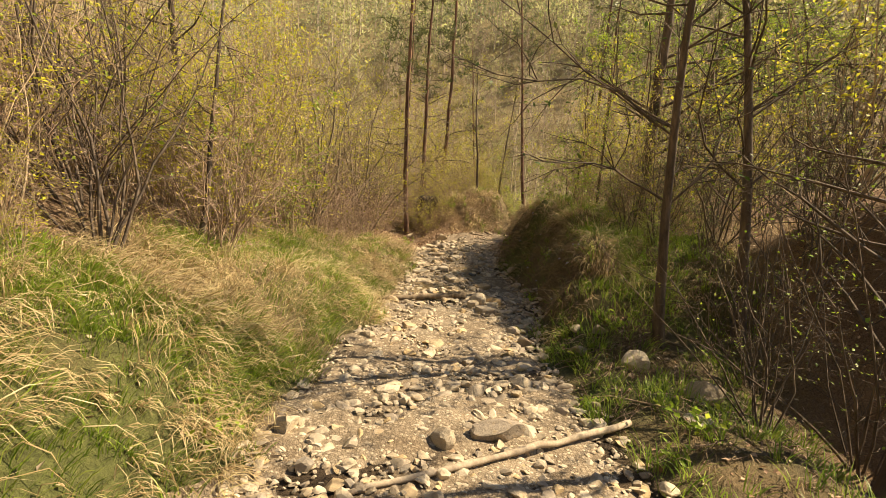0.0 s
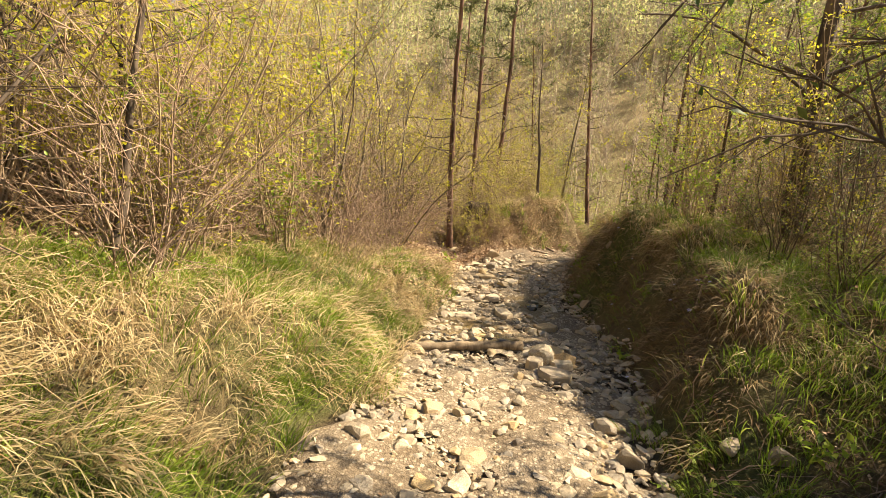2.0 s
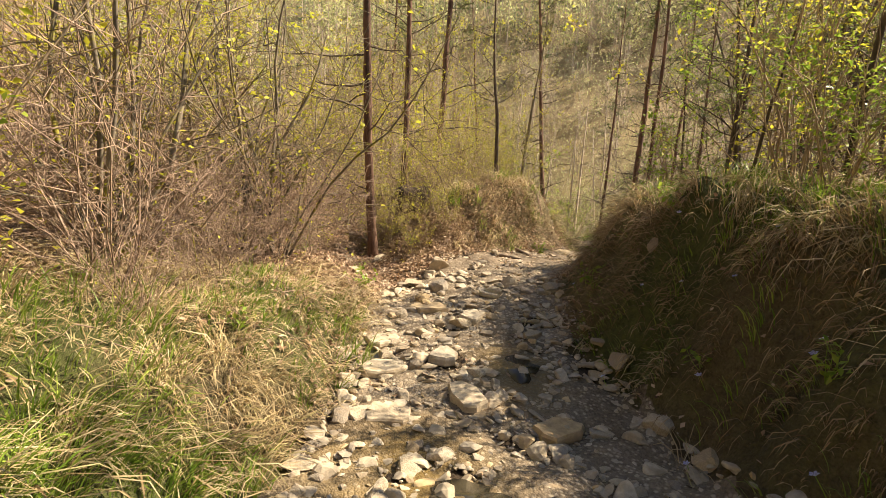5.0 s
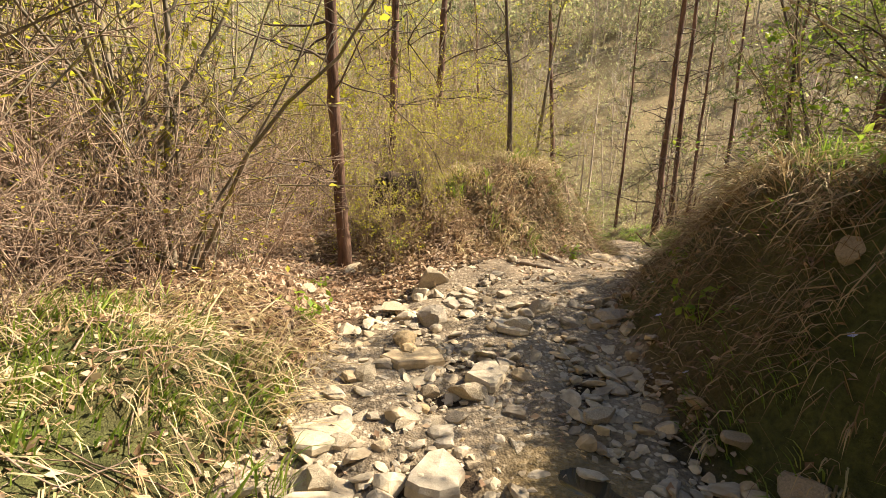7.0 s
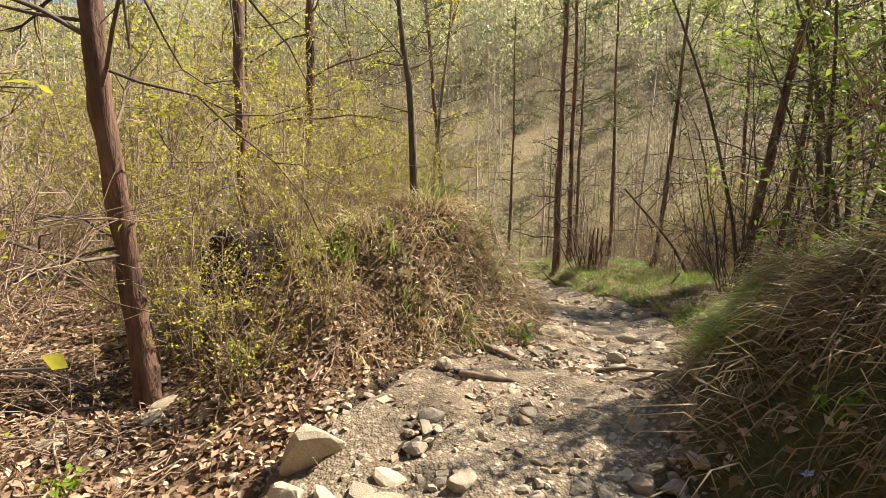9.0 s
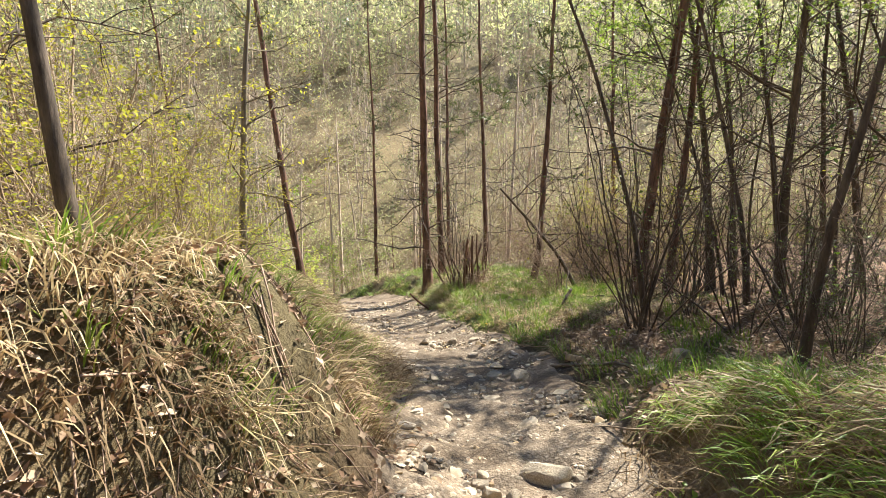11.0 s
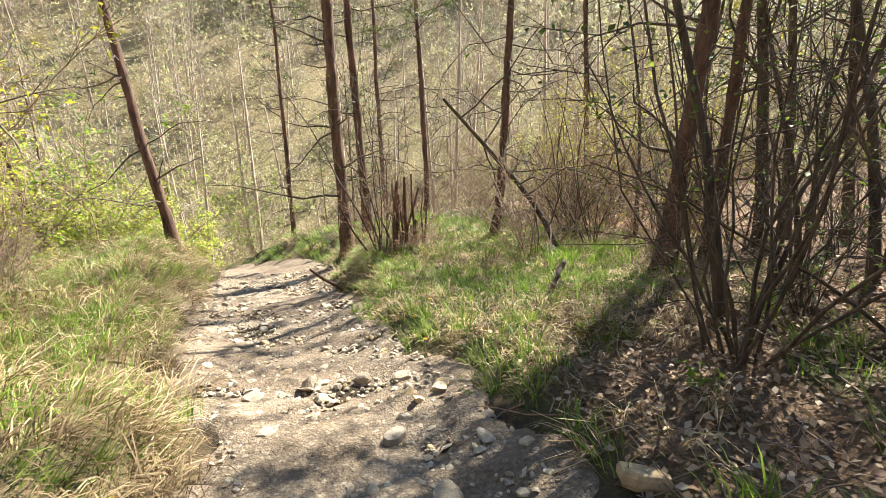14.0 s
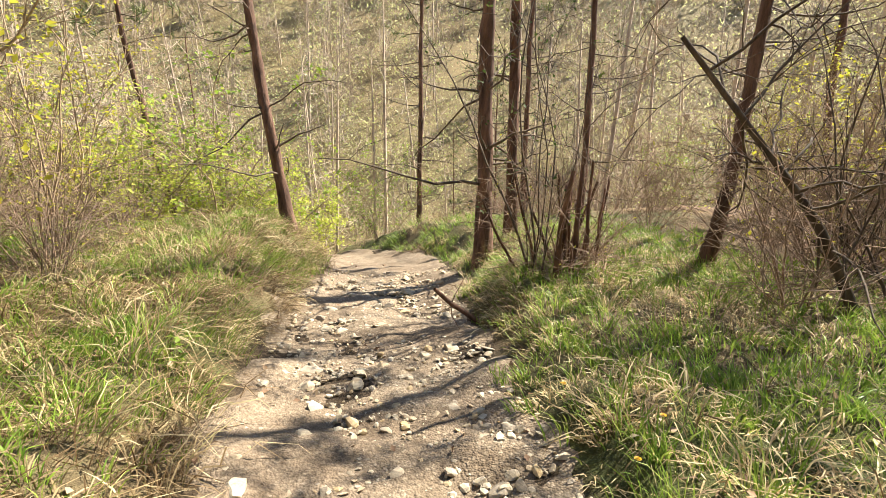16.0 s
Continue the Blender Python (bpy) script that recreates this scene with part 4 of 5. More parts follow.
def build_far_woods():
    """The woods on the slopes round about: trunks, fine twigs, thin young foliage."""
    r = np.random.default_rng(77)
    wood, twig, fol, pine = Buf(), Buf(), Buf(), Buf()
    n = 0
    while n < 900:
        a, d = r.uniform(-1.05, 1.6), 20 + 62 * r.random() ** 1.15
        x, y = 3 + math.sin(a) * d, 12 + math.cos(a) * d
        if (y < 33 and -9 < x < 14) or (x > 10 and y < 17) or y < 8:
            continue
        z = ground_z(x, y)
        hgt, n = (r.uniform(5, 11) if r.random() < 0.5 else r.uniform(2, 4.5)), n + 1
        top = np.array([x + r.normal() * 0.5, y + r.normal() * 0.5, z + hgt])
        wood.tube(np.linspace((x, y, z - 0.4), top, 4), np.array([0.009, 0.007, 0.005, 0.0015]) * hgt, 4)
        base = np.array([x, y, z])
        sort = r.random()
        k = 170 if sort < 0.45 else 90
        t = r.uniform(0.08, 0.95, k)[:, None]
        o = base * (1 - t) + top * t + r.normal(size=(k, 3)) * 0.7 * (1.1 - t)
        e = o + unit(r.normal(size=(k, 3)) + (0, 0, 0.8)) * r.uniform(0.6, 1.9, k)[:, None]
        s = unit(np.cross(e - o, r.normal(size=(k, 3)))) * (0.006 + 0.0003 * d)
        twig.add(np.stack([o - s, o + s, e], 1).reshape(-1, 3), None, np.arange(k)[:, None] * 3 + [0, 1, 2])
        k = int(max(470 - 6 * d, 130) * (0.35 if sort < 0.45 else 1.3))
        t = r.uniform(0.05, 1.0, k)
        c = base + (top - base) * t[:, None]
        w = (0.7 + 0.11 * hgt) * (1.15 - 0.75 * t)
        c = c + r.normal(size=(k, 3)) * np.stack([w, w, np.full(k, 0.5)], 1)
        size = 0.022 + 0.002 * d
        d1, d2 = unit(r.normal(size=(k, 3))) * size, unit(r.normal(size=(k, 3))) * size * 0.8
        (pine if sort > 0.82 else fol).add(np.stack([c - d1, c + d1, c + d2], 1).reshape(-1, 3), None, np.arange(k)[:, None] * 3 + [0, 1, 2])
    for _ in range(1100):
        a, d = r.uniform(-1.1, 1.65), r.uniform(72, 165)
        x, y = 3 + math.sin(a) * d, 12 + math.cos(a) * d
        base = np.array([x, y, ground_z(x, y)])
        hgt, k = r.uniform(7, 13), 140
        wood.tube(np.stack([base - (0, 0, 0.5), base + (0, 0, hgt)]), np.array([0.14, 0.04]), 3)
        t = r.uniform(0.1, 1.0, k)
        w = 2.4 * (1.15 - 0.75 * t)
        c = base + np.stack([r.normal(size=k) * w, r.normal(size=k) * w, t * hgt], 1)
        d1, d2 = unit(r.normal(size=(k, 3))) * 0.33, unit(r.normal(size=(k, 3))) * 0.27
        (pine if r.random() < 0.4 else fol).add(np.stack([c - d1, c + d1, c + d2], 1).reshape(-1, 3), None, np.arange(k)[:, None] * 3 + [0, 1, 2])
    ob = tagged(new("far_woods"), "distant wooded slope of bare and budding trees", "woods", "", "stuff")
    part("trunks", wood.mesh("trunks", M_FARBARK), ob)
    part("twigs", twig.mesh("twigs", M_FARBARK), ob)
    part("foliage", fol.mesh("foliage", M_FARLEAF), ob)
    part("needles", pine.mesh("needles", M_FARPINE), ob, "pine crowns in haze-paled green")


build_far_woods()


# ---- grass and litter ----
def blades(name, label, seed, tries, per, weight, length, width, droop, material, box=(-6.5, 9.0, -1.0, 26.0)):
    """Grass in tufts: curved blades that spread from a root and hang downhill."""
    r = np.random.default_rng(seed)
    x, y = r.uniform(box[0], box[1], tries), r.uniform(box[2], box[3], tries)
    el, er = at(x, y, GL), at(x, y, GR)
    keep = (r.random(tries) < weight(x, y, el, er)) & (np.maximum(el, er) < 3.8)
    x, y = x[keep], y[keep]
    big = r.uniform(0.6, 1.25, len(x)) * (1 + 0.35 * vnoise(x, y, 0.8, seed))
    k = r.poisson(per, len(x)) + 3
    x, y, big = np.repeat(x, k), np.repeat(y, k), np.repeat(big, k)
    n = len(x)
    off = r.normal(size=(n, 2)) * 0.045 * big[:, None]
    x, y = x + off[:, 0], y + off[:, 1]
    z = at(x, y) - 0.015
    e = 0.08
    gx, gy = (at(x + e, y) - at(x - e, y)) / (2 * e), (at(x, y + e) - at(x, y - e)) / (2 * e)
    flow = vnoise(x, y, 0.9, seed + 1) * np.pi * 1.3 + 0.9
    d = np.stack([np.cos(flow) * 0.35 - gx * 1.3 + off[:, 0] * 9, np.sin(flow) * 0.35 - gy * 1.3 + off[:, 1] * 9, np.zeros(n)], 1) + r.normal(size=(n, 3)) * (0.35, 0.35, 0)
    d /= np.maximum(np.linalg.norm(d, axis=1), 0.7)[:, None]
    L = (length * r.uniform(0.5, 1.2, n) * big)[:, None]
    ang0 = r.uniform(0.05, 0.5, n) * droop + 0.1
    bend = r.uniform(0.6, 1.4, n) * droop
    up, p, pts = np.array([0, 0, 1.0]), np.stack([x, y, z], 1), []
    pts.append(p)
    for m in range(3):
        a = np.minimum(ang0 + bend * (m + 0.2) / 2, 2.7)[:, None]
        p = p + L / 3 * (up * np.cos(a) + d * np.sin(a))
        p[:, 2] = np.maximum(p[:, 2], at(p[:, 0], p[:, 1]) + 0.012 + 0.01 * m)
        pts.append(p)
    s = unit(np.cross(d + (1e-3, 0, 0), up) + r.normal(size=(n, 3)) * 0.4) * (width * r.uniform(0.6, 1.3, n))[:, None]
    v = np.stack([pts[0] - s * 0.7, pts[0] + s * 0.7, pts[1] + s, pts[1] - s, pts[2] + s * 0.75, pts[2] - s * 0.75, pts[3]], 1).reshape(-1, 3)
    i = np.arange(n)[:, None] * 7
    q = np.concatenate([i + [0, 1, 2, 3], i + [3, 2, 4, 5]])
    return tagged(new(name, mesh_of(name, v, q, i + [5, 4, 6], material)), label, "grass", "", "stuff")


blades("bank_leaf_straw", "thin flattened straw among dead leaves beside the stream bed", 57, 900, 9, lambda x, y, a, b: smooth((a - 0.05) / 0.2) * smooth((2.0 - a) / 0.6) * 0.8, 0.2, 0.0028, 1.9, M_DRY, (-3.2, 0.0, 7.6, 10.4))
blades("dry_grass", "long straw-coloured dry grass drooping over the banks", 31, 26000, 21, lambda x, y, a, b: cover(x, y, a, b)[0] * np.where((a > b) & (y < 11), 1.0, 0.72) * (0.6 + 0.4 * smooth((12.2 - y) / 0.8)), 0.38, 0.0033, 1.55, M_DRY)
blades("brown_grass", "flattened brown dry grass beside the lower path", 37, 22000, 19, lambda x, y, a, b: cover(x, y, a, b)[0] * 0.72 * smooth((y - 11.6) / 0.8), 0.32, 0.0031, 1.6, M_DRYB, (-6.5, 9.0, 11.4, 26.0))
blades("green_grass", "fresh green grass tufts along the path", 32, 19000, 19, lambda x, y, a, b: cover(x, y, a, b)[1] * 0.8, 0.2, 0.0038, 0.7, M_GREEN)
blades("edge_grass", "fresh green grass tufts among the dry grass", 38, 3700, 13, lambda x, y, a, b: smooth((a - 0.1) / 0.2) * smooth((2.4 - a) / 0.5) * smooth((vnoise(x, y, 0.8, 78) + 0.05) / 0.25), 0.2, 0.0037, 0.9, M_GREEN, (-3.4, 0.4, 1.5, 7.9))
blades("lawn_grass", "short fresh grass beside the lower path", 51, 2900, 11, lambda x, y, a, b: smooth((b - 0.05) / 0.15) * smooth((3.6 - b) / 0.8) * (0.5 + 0.8 * vnoise(x, y, 0.7, 52)), 0.14, 0.0034, 0.8, M_GREEN, (4.4, 8.4, 15.8, 22.5))
blades("lawn_straw", "short straw mixed into the fresh grass", 53, 3200, 10, lambda x, y, a, b: smooth((b - 0.05) / 0.15) * smooth((3.6 - b) / 0.8) * (0.6 - 0.6 * vnoise(x, y, 0.7, 52)), 0.19, 0.003, 1.75, M_DRY, (4.4, 8.4, 15.5, 22.5))
blades("verge_grass", "fresh green tufts in the straw beside the lower path", 54, 1500, 13, lambda x, y, a, b: smooth((a - 0.02) / 0.15) * smooth((2.2 - a) / 0.8) * smooth((vnoise(x, y, 0.6, 55) + 0.25) / 0.3), 0.2, 0.0036, 0.8, M_GREEN, (0.6, 4.3, 14.2, 24.0))
# the face's shade is put into the dark colour of these tufts
blades("bank_tufts", "brown grass and rootlets on the steep bank, coloured darker for shade", 39, 900, 11, lambda x, y, a, b: smooth((b - 0.15) / 0.2) * smooth((1.5 - b) / 0.4) * 0.8, 0.2, 0.003, 1.9, M_DRYD, (1.0, 3.4, 2.2, 7.0))


def hang(x, y, el, er):
    """Steep faces of the bank and the mound."""
    g = np.hypot(at(x + 0.12, y) - at(x - 0.12, y), at(x, y + 0.12) - at(x, y - 0.12)) / 0.24
    return smooth((g - 0.35) / 0.6) * smooth((np.maximum(el, er) - 0.12) / 0.25) * (0.55 + 0.4 * vnoise(x, y, 0.5, 19))


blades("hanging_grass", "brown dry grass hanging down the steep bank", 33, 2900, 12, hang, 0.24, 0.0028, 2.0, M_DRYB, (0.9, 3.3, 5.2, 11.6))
blades("cap_grass", "green and straw grass along the top of the steep bank", 43, 1500, 13, lambda x, y, a, b: smooth((b - 0.65) / 0.2) * smooth((1.9 - b) / 0.5) * (0.45 + 0.5 * vnoise(x, y, 0.5, 44)), 0.26, 0.0034, 1.0, M_GREEN, (1.5, 3.8, 5.0, 11.8))
blades("pale_straw", "pale straw grass hanging over the rim of the bank", 45, 1200, 12, lambda x, y, a, b: smooth((b - 0.45) / 0.2) * smooth((1.5 - b) / 0.4) * (0.5 + 0.5 * vnoise(x, y, 0.6, 46)), 0.36, 0.003, 1.9, M_DRY, (1.4, 3.6, 5.4, 11.8))
blades("bank_grass", "soft green grass drooping over the bank", 35, 700, 16, lambda x, y, a, b: smooth((b - 0.2) / 0.2) * smooth((1.9 - b) / 0.4) * 0.8, 0.24, 0.003, 1.3, M_GREEN, (1.8, 4.0, 10.9, 13.2))
blades("bank_straw", "pale brown dry grass drooping over the bank", 36, 1700, 15, lambda x, y, a, b: smooth((b - 0.35) / 0.3) * smooth((2.4 - b) / 0.4) * 0.8, 0.25, 0.0022, 1.8, M_DRYB, (1.9, 3.9, 10.6, 12.9))
blades("mound_grass", "dry grass tufts hanging from the mound", 34, 420, 12, hang, 0.26, 0.003, 1.9, M_DRYB, (-0.9, 2.4, 12.0, 15.2))
blades("mound_straw", "straw grass cap on the mound", 47, 420, 12, lambda x, y, a, b: smooth((b.clip(a) - 0.35) / 0.3) * smooth((at(x, y) - 0.35) / 0.25) * (0.5 + 0.5 * vnoise(x, y, 0.5, 48)), 0.28, 0.003, 1.5, M_DRY, (0.0, 2.3, 12.8, 15.0))


def build_litter():
    r = np.random.default_rng(41)
    t = 185000
    x, y = r.uniform(-6.5, 9, t), r.uniform(-1, 24, t)
    x[:60000], y[:60000] = r.uniform(-4.5, 2.6, 60000), r.uniform(8.5, 15.5, 60000)
    x[60000:68000], y[60000:68000] = r.uniform(3.6, 7.8, 8000), r.uniform(12.6, 16.8, 8000)
    x[150000:], y[150000:] = r.uniform(-4.2, 1.6, 35000), r.uniform(8.5, 14.6, 35000)
    el, er = at(x, y, GL), at(x, y, GR)
    w = cover(x, y, el, er)[2] * np.where((el > er) | (y > 12) | (y < 5), 1.0, 0.5) + np.where(np.maximum(el, er) < 0, np.where(y > 11, 0.07, 0.03), 0) + 0.6 * shaded(x, y, er)
    mound = (np.abs(x - 0.2) < 1.3) & (y > 12.0) & (y < 14.6) & (el > 0.1)
    w = np.where(mound, np.maximum(w, 0.95), w)
    k = (r.random(t) < w * 0.7)
    x, y = x[k], y[k]
    buf = Buf()
    leaves_into(buf, r, np.stack([x, y, at(x, y) + 0.008 + 0.02 * r.random(len(x))], 1), 0.047, 0.6, np.zeros((len(x), 3)), 0.4)
    tagged(new("leaf_litter", buf.mesh("leaf_litter", M_LITTER)), "brown dead leaves strewn over the woodland floor", "leaves", "", "stuff")


build_litter()


def build_twig_litter():
    """Short dead twigs over the mound, the leaf-strewn floor and under the thicket."""
    r = np.random.default_rng(43)
    buf = Buf()
    for x0, x1, y0, y1, n in ((-1.6, 2.2, 11.8, 15.0, 750), (-4.0, -0.6, 8.0, 13.0, 700), (4.0, 8.0, 12.8, 16.8, 650), (1.3, 3.2, 2.8, 6.0, 250), (-4.0, -2.0, 3.5, 8.0, 350)):
        x, y = r.uniform(x0, x1, n), r.uniform(y0, y1, n)
        keep = np.maximum(at(x, y, GL), at(x, y, GR)) > 0.1
        for px, py in zip(x[keep], y[keep]):
            a, L = r.uniform(0, 6.3), r.uniform(0.12, 0.5)
            q = np.array([px, py]) + np.array([np.cos(a), np.sin(a)]) * np.linspace(0, L, 4)[:, None] + r.normal(size=(4, 2)) * 0.015
            z = at(q[:, 0], q[:, 1]) + 0.012 + np.abs(r.normal(size=4)) * 0.025
            buf.tube(np.column_stack([q, z]), r.uniform(0.0025, 0.006) * np.linspace(1, 0.5, 4), 3)
    tagged(new("twig_litter", buf.mesh("twig_litter", M_BRUSH)), "short dead twigs strewn over the woodland floor", "twigs", "", "stuff")


build_twig_litter()


# ---- stones ----
def stone_mesh(name, seed, flat=0.6, div=1, cuts=6, rough=0.08):
    """An angular worn stone: a ball cut by planes, with blunt edges."""
    r = np.random.default_rng(seed)
    bm = bmesh.new()
    bmesh.ops.create_icosphere(bm, subdivisions=div + 1, radius=1.0)
    v = np.array([q.co for q in bm.verts])
    for _ in range(cuts):
        nrm = unit(r.normal(size=3) * (1, 1, 1.2))
        lim = r.uniform(0.32, 0.7)
        d = v @ nrm
        v = np.where((d > lim)[:, None], v - nrm * (d - lim)[:, None] * 0.93, v)
    v *= 1 + rough * r.normal(size=(len(v), 1)) * 0.5
    v *= (1.0, r.uniform(0.6, 0.9), flat * r.uniform(0.7, 1.1))
    for q, c in zip(bm.verts, v):
        q.co = c
    me = bpy.data.meshes.new(name)
    bm.to_mesh(me)
    bm.free()
    me.polygons.foreach_set("use_smooth", np.full(len(me.polygons), False))
    me.materials.append(M_STONE)
    return me


STONES = [stone_mesh("stone", 900 + i, 0.26 + 0.05 * (i % 8), 1, 9) for i in range(10)]
BIG = [stone_mesh("rock", 930 + i, 0.42 + 0.12 * i, 2, 9, 0.05) for i in range(6)]
"""rocks that stand out: x, y, length, turn"""
ROCKS = [(0.47, 3.0, .34, 20), (-1.02, 2.9, .2, 80), (0.05, 2.85, .18, 0), (0.35, 3.7, .17, 50), (0.62, 3.9, .14, 10), (0.75, 4.68, .16, 30), (0.34, 4.45, .15, 70),
         (1.0, 5.16, .18, 0), (0.55, 6.95, .26, 0), (0.8, 6.95, .24, 30), (1.15, 6.0, .17, 100), (0.18, 9.73, .19, 10), (0.82, 9.6, .17, 40)]
ROCKS2 = [(-0.02, 11.5, .27, 20), (-0.03, 10.6, .2, 10), (0.75, 10.8, .17, 0), (-0.29, 10.96, .22, 60),
          (-0.1, 11.2, .2, 110), (2.83, 13.33, .22, 150), (2.47, 13.3, .1, 0), (3.95, 15.0, .17, 60), (3.5, 15.05, .1, 90), (4.06, 15.54, .15, 20)]
ROCKS3 = [(1.35, 8.98, .2, 90), (1.3, 9.3, .14, 0), (5.13, 14.22, .18, 0), (4.3, 16.9, .1, 0), (4.0, 17.1, .12, 40), (4.55, 16.3, .1, 0), (1.45, 4.6, .2, 10), (1.55, 5.05, .16, 70), (1.75, 4.9, .14, 0), (1.9, 4.2, .25, 40), (2.3, 3.7, .3, 0), (2.0, 3.2, .22, 70)]
for i, (x, y, s, turn) in enumerate(ROCKS + ROCKS2 + ROCKS3):
    ob = tagged(new("rock", BIG[(i + 2) % 6]), "pale weathered limestone rock half bedded in the ground", "rock", "rocks on the path")
    ob.matrix_basis = pose(x, y, ground_z(x, y) + 0.02 + s * 0.16, (i * 37) % 17 - 8, (i * 23) % 15 - 7, turn) @ Matrix.Scale(s * 0.62, 4)


def build_gully_stones():
    r = np.random.default_rng(88)
    for i in range(34):
        y = r.uniform(10.6, 13.6)
        x = float(np.interp(y, [10.4, 12, 14], [-0.55, -0.9, -1.5])) + r.normal() * 0.3
        s = r.uniform(0.06, 0.16)
        ob = tagged(new("rock", STONES[i % 10]), "pale stone lying in the dry stream gully", "rock", "stones in the gully")
        ob.matrix_basis = pose(x, y, ground_z(x, y) + s * 0.12, r.uniform(-12, 12), r.uniform(-12, 12), r.uniform(0, 360)) @ Matrix.Scale(s * 0.75, 4)


build_gully_stones()


def build_slab(label, x, y, length, width, thick, turn, seed, tilt=(0, 0)):
    """A flat broken slab with a chipped outline and blunt rims."""
    r = np.random.default_rng(seed)
    n = 11
    a = np.arange(n) * 2 * np.pi / n + r.uniform(-0.2, 0.2, n)
    k = r.uniform(0.82, 1.12, n)
    sq = 1 / np.maximum(np.abs(np.cos(a)), np.abs(np.sin(a))) ** 0.7
    ring = np.stack([np.cos(a) * k * sq * length / 2, np.sin(a) * k * sq * width / 2], 1)
    rows = [(0.9, 0), (1.0, 0.25), (1.0, 0.75), (0.93, 1.0)]
    v = [np.column_stack([ring * f, np.full(n, h * thick) + r.normal(size=n) * 0.003]) for f, h in rows]
    v = np.concatenate(v + [[(0, 0, thick * 1.03)]])
    q = [(m * n + i, m * n + (i + 1) % n, (m + 1) * n + (i + 1) % n, (m + 1) * n + i) for m in range(3) for i in range(n)]
    t = [(3 * n + i, 3 * n + (i + 1) % n, 4 * n) for i in range(n)]
    ob = tagged(new("rock", mesh_of("rock", v, q, t, M_STONE, None, False)), label, "rock", "rocks on the path")
    ob.matrix_basis = pose(x, y, ground_z(x, y) + 0.015 - 0.3 * thick, tilt[0], tilt[1], turn)
    return ob


SLAB = "flat pale limestone slab lying on the trodden path"
for i, (x, y, l, w, h, turn) in enumerate((
        (4.6, 14.99, .2, .14, .055, 140), (3.82, 15.25, .2, .13, .06, 30), (3.93, 14.98, .17, .08, .03, 100), (3.65, 15.38, .12, .1, .05, 60), (4.57, 14.1, .2, .12, .05, 10),
        (4.1, 16.1, .16, .1, .07, 20), (-0.4, 8.95, .34, .24, .06, 15), (0.05, 9.15, .3, .2, .07, 80), (-0.45, 9.4, .3, .22, .05, 40), (0.2, 8.6, .32, .2, .08, 120),
        (-0.1, 10.05, .34, .2, .06, 20), (0.3, 9.9, .26, .2, .06, 70), (-0.3, 8.4, .3, .25, .05, 0), (0.75, 8.3, .3, .2, .07, 30), (0.5, 10.55, .3, .2, .05, 100), (1.9, 13.1, .32, .2, .06, 60),
        (0.66, 6.55, .32, .24, .1, 20), (0.5, 6.75, .2, .16, .12, 70), (0.78, 6.85, .22, .18, .09, 10), (0.75, 7.2, .34, .24, .06, 95))):
    build_slab(SLAB, x, y, l, w, h, turn, 300 + i, (14, -10) if i == 0 else ((i * 7) % 9 - 4, (i * 5) % 9 - 4))
boulder = tagged(new("rock", BIG[3]), "pale boulder sticking out of the steep grassy bank", "rock", "rocks on the path")
boulder.matrix_basis = pose(1.7, 9.38, 0.5, 10, 20, 40) @ Matrix.Scale(0.12, 4)


def stone_places(n, seed, y0, y1, lo, hi):
    """Even along the path, denser in the stream bed."""
    r = np.random.default_rng(seed)
    out = []
    while len(out) < n:
        y = r.uniform(y0, y1)
        k = int(np.argmin(np.abs(CL[:, 1] - y)))
        c, t = CL[k], CT[k]
        d, j = r.uniform(-c[3] - 0.05, c[4] + 0.12) * (1.0 if y < 11.5 else 0.84), r.uniform(-0.14, 0.14)
        x, yy = c[0] + t[1] * d + t[0] * j, c[1] - t[0] * d + t[1] * j
        dens = 1.0 if yy < 11.3 else 0.16
        if 11.0 < yy < 13 and d > -0.2:
            dens = 0.15
        if hi < 0.06:
            dens = max(dens, 0.85)
        if r.random() < dens:
            out.append((x, yy, lo * (hi / lo) ** (r.random() ** 1.6), r.uniform(0, 360), r.uniform(-14, 14), r.uniform(-14, 14)))
    return out


for i, (x, y, s, turn, a, b) in enumerate(stone_places(262, 51, 2.2, 11.6, 0.07, 0.2) + stone_places(36, 52, 11.6, 18, 0.05, 0.11)):
    ob = new("stone", STONES[i % 10])
    ob.parent = PATHBED
    ob.matrix_basis = pose(x, y, ground_z(x, y) + 0.012 + s * 0.05, a, b, turn) @ Matrix.Scale(s * 0.75, 4)


def build_pebbles(name, n, seed, lo, hi, meshes):
    r = np.random.default_rng(seed)
    vs, ts, off = [], [], 0
    data = []
    for me in meshes:
        v = np.empty(len(me.vertices) * 3)
        me.vertices.foreach_get("co", v)
        f = np.empty(len(me.polygons) * 3, np.int32)
        me.polygons.foreach_get("vertices", f)
        data.append((v.reshape(-1, 3), f.reshape(-1, 3)))
    for i, (x, y, s, turn, a, b) in enumerate(stone_places(n, seed, 0.5, 22.5, lo, hi)):
        v, f = data[i % len(data)]
        m = np.array(pose(0, 0, 0, a * 2, b * 2, turn).to_3x3()) * s * 0.7
        vs.append(v @ m.T + (x, y, float(at(x, y)) + 0.014 + s * 0.04))
        ts.append(f + off)
        off += len(v)
    me = mesh_of(name, np.concatenate(vs), (), np.concatenate(ts), M_STONE, None, False)
    ob = tagged(new(name, me), "loose pale pebbles of the stream bed", "", "", "stuff")
    ob.parent = PATHBED


SMALL = [stone_mesh("pebble", 960 + i, 0.45 + 0.05 * i, 0, 3, 0.12) for i in range(8)]
build_pebbles("cobbles", 2900, 61, 0.05, 0.15, STONES)
build_pebbles("pebbles", 11500, 62, 0.016, 0.055, SMALL)


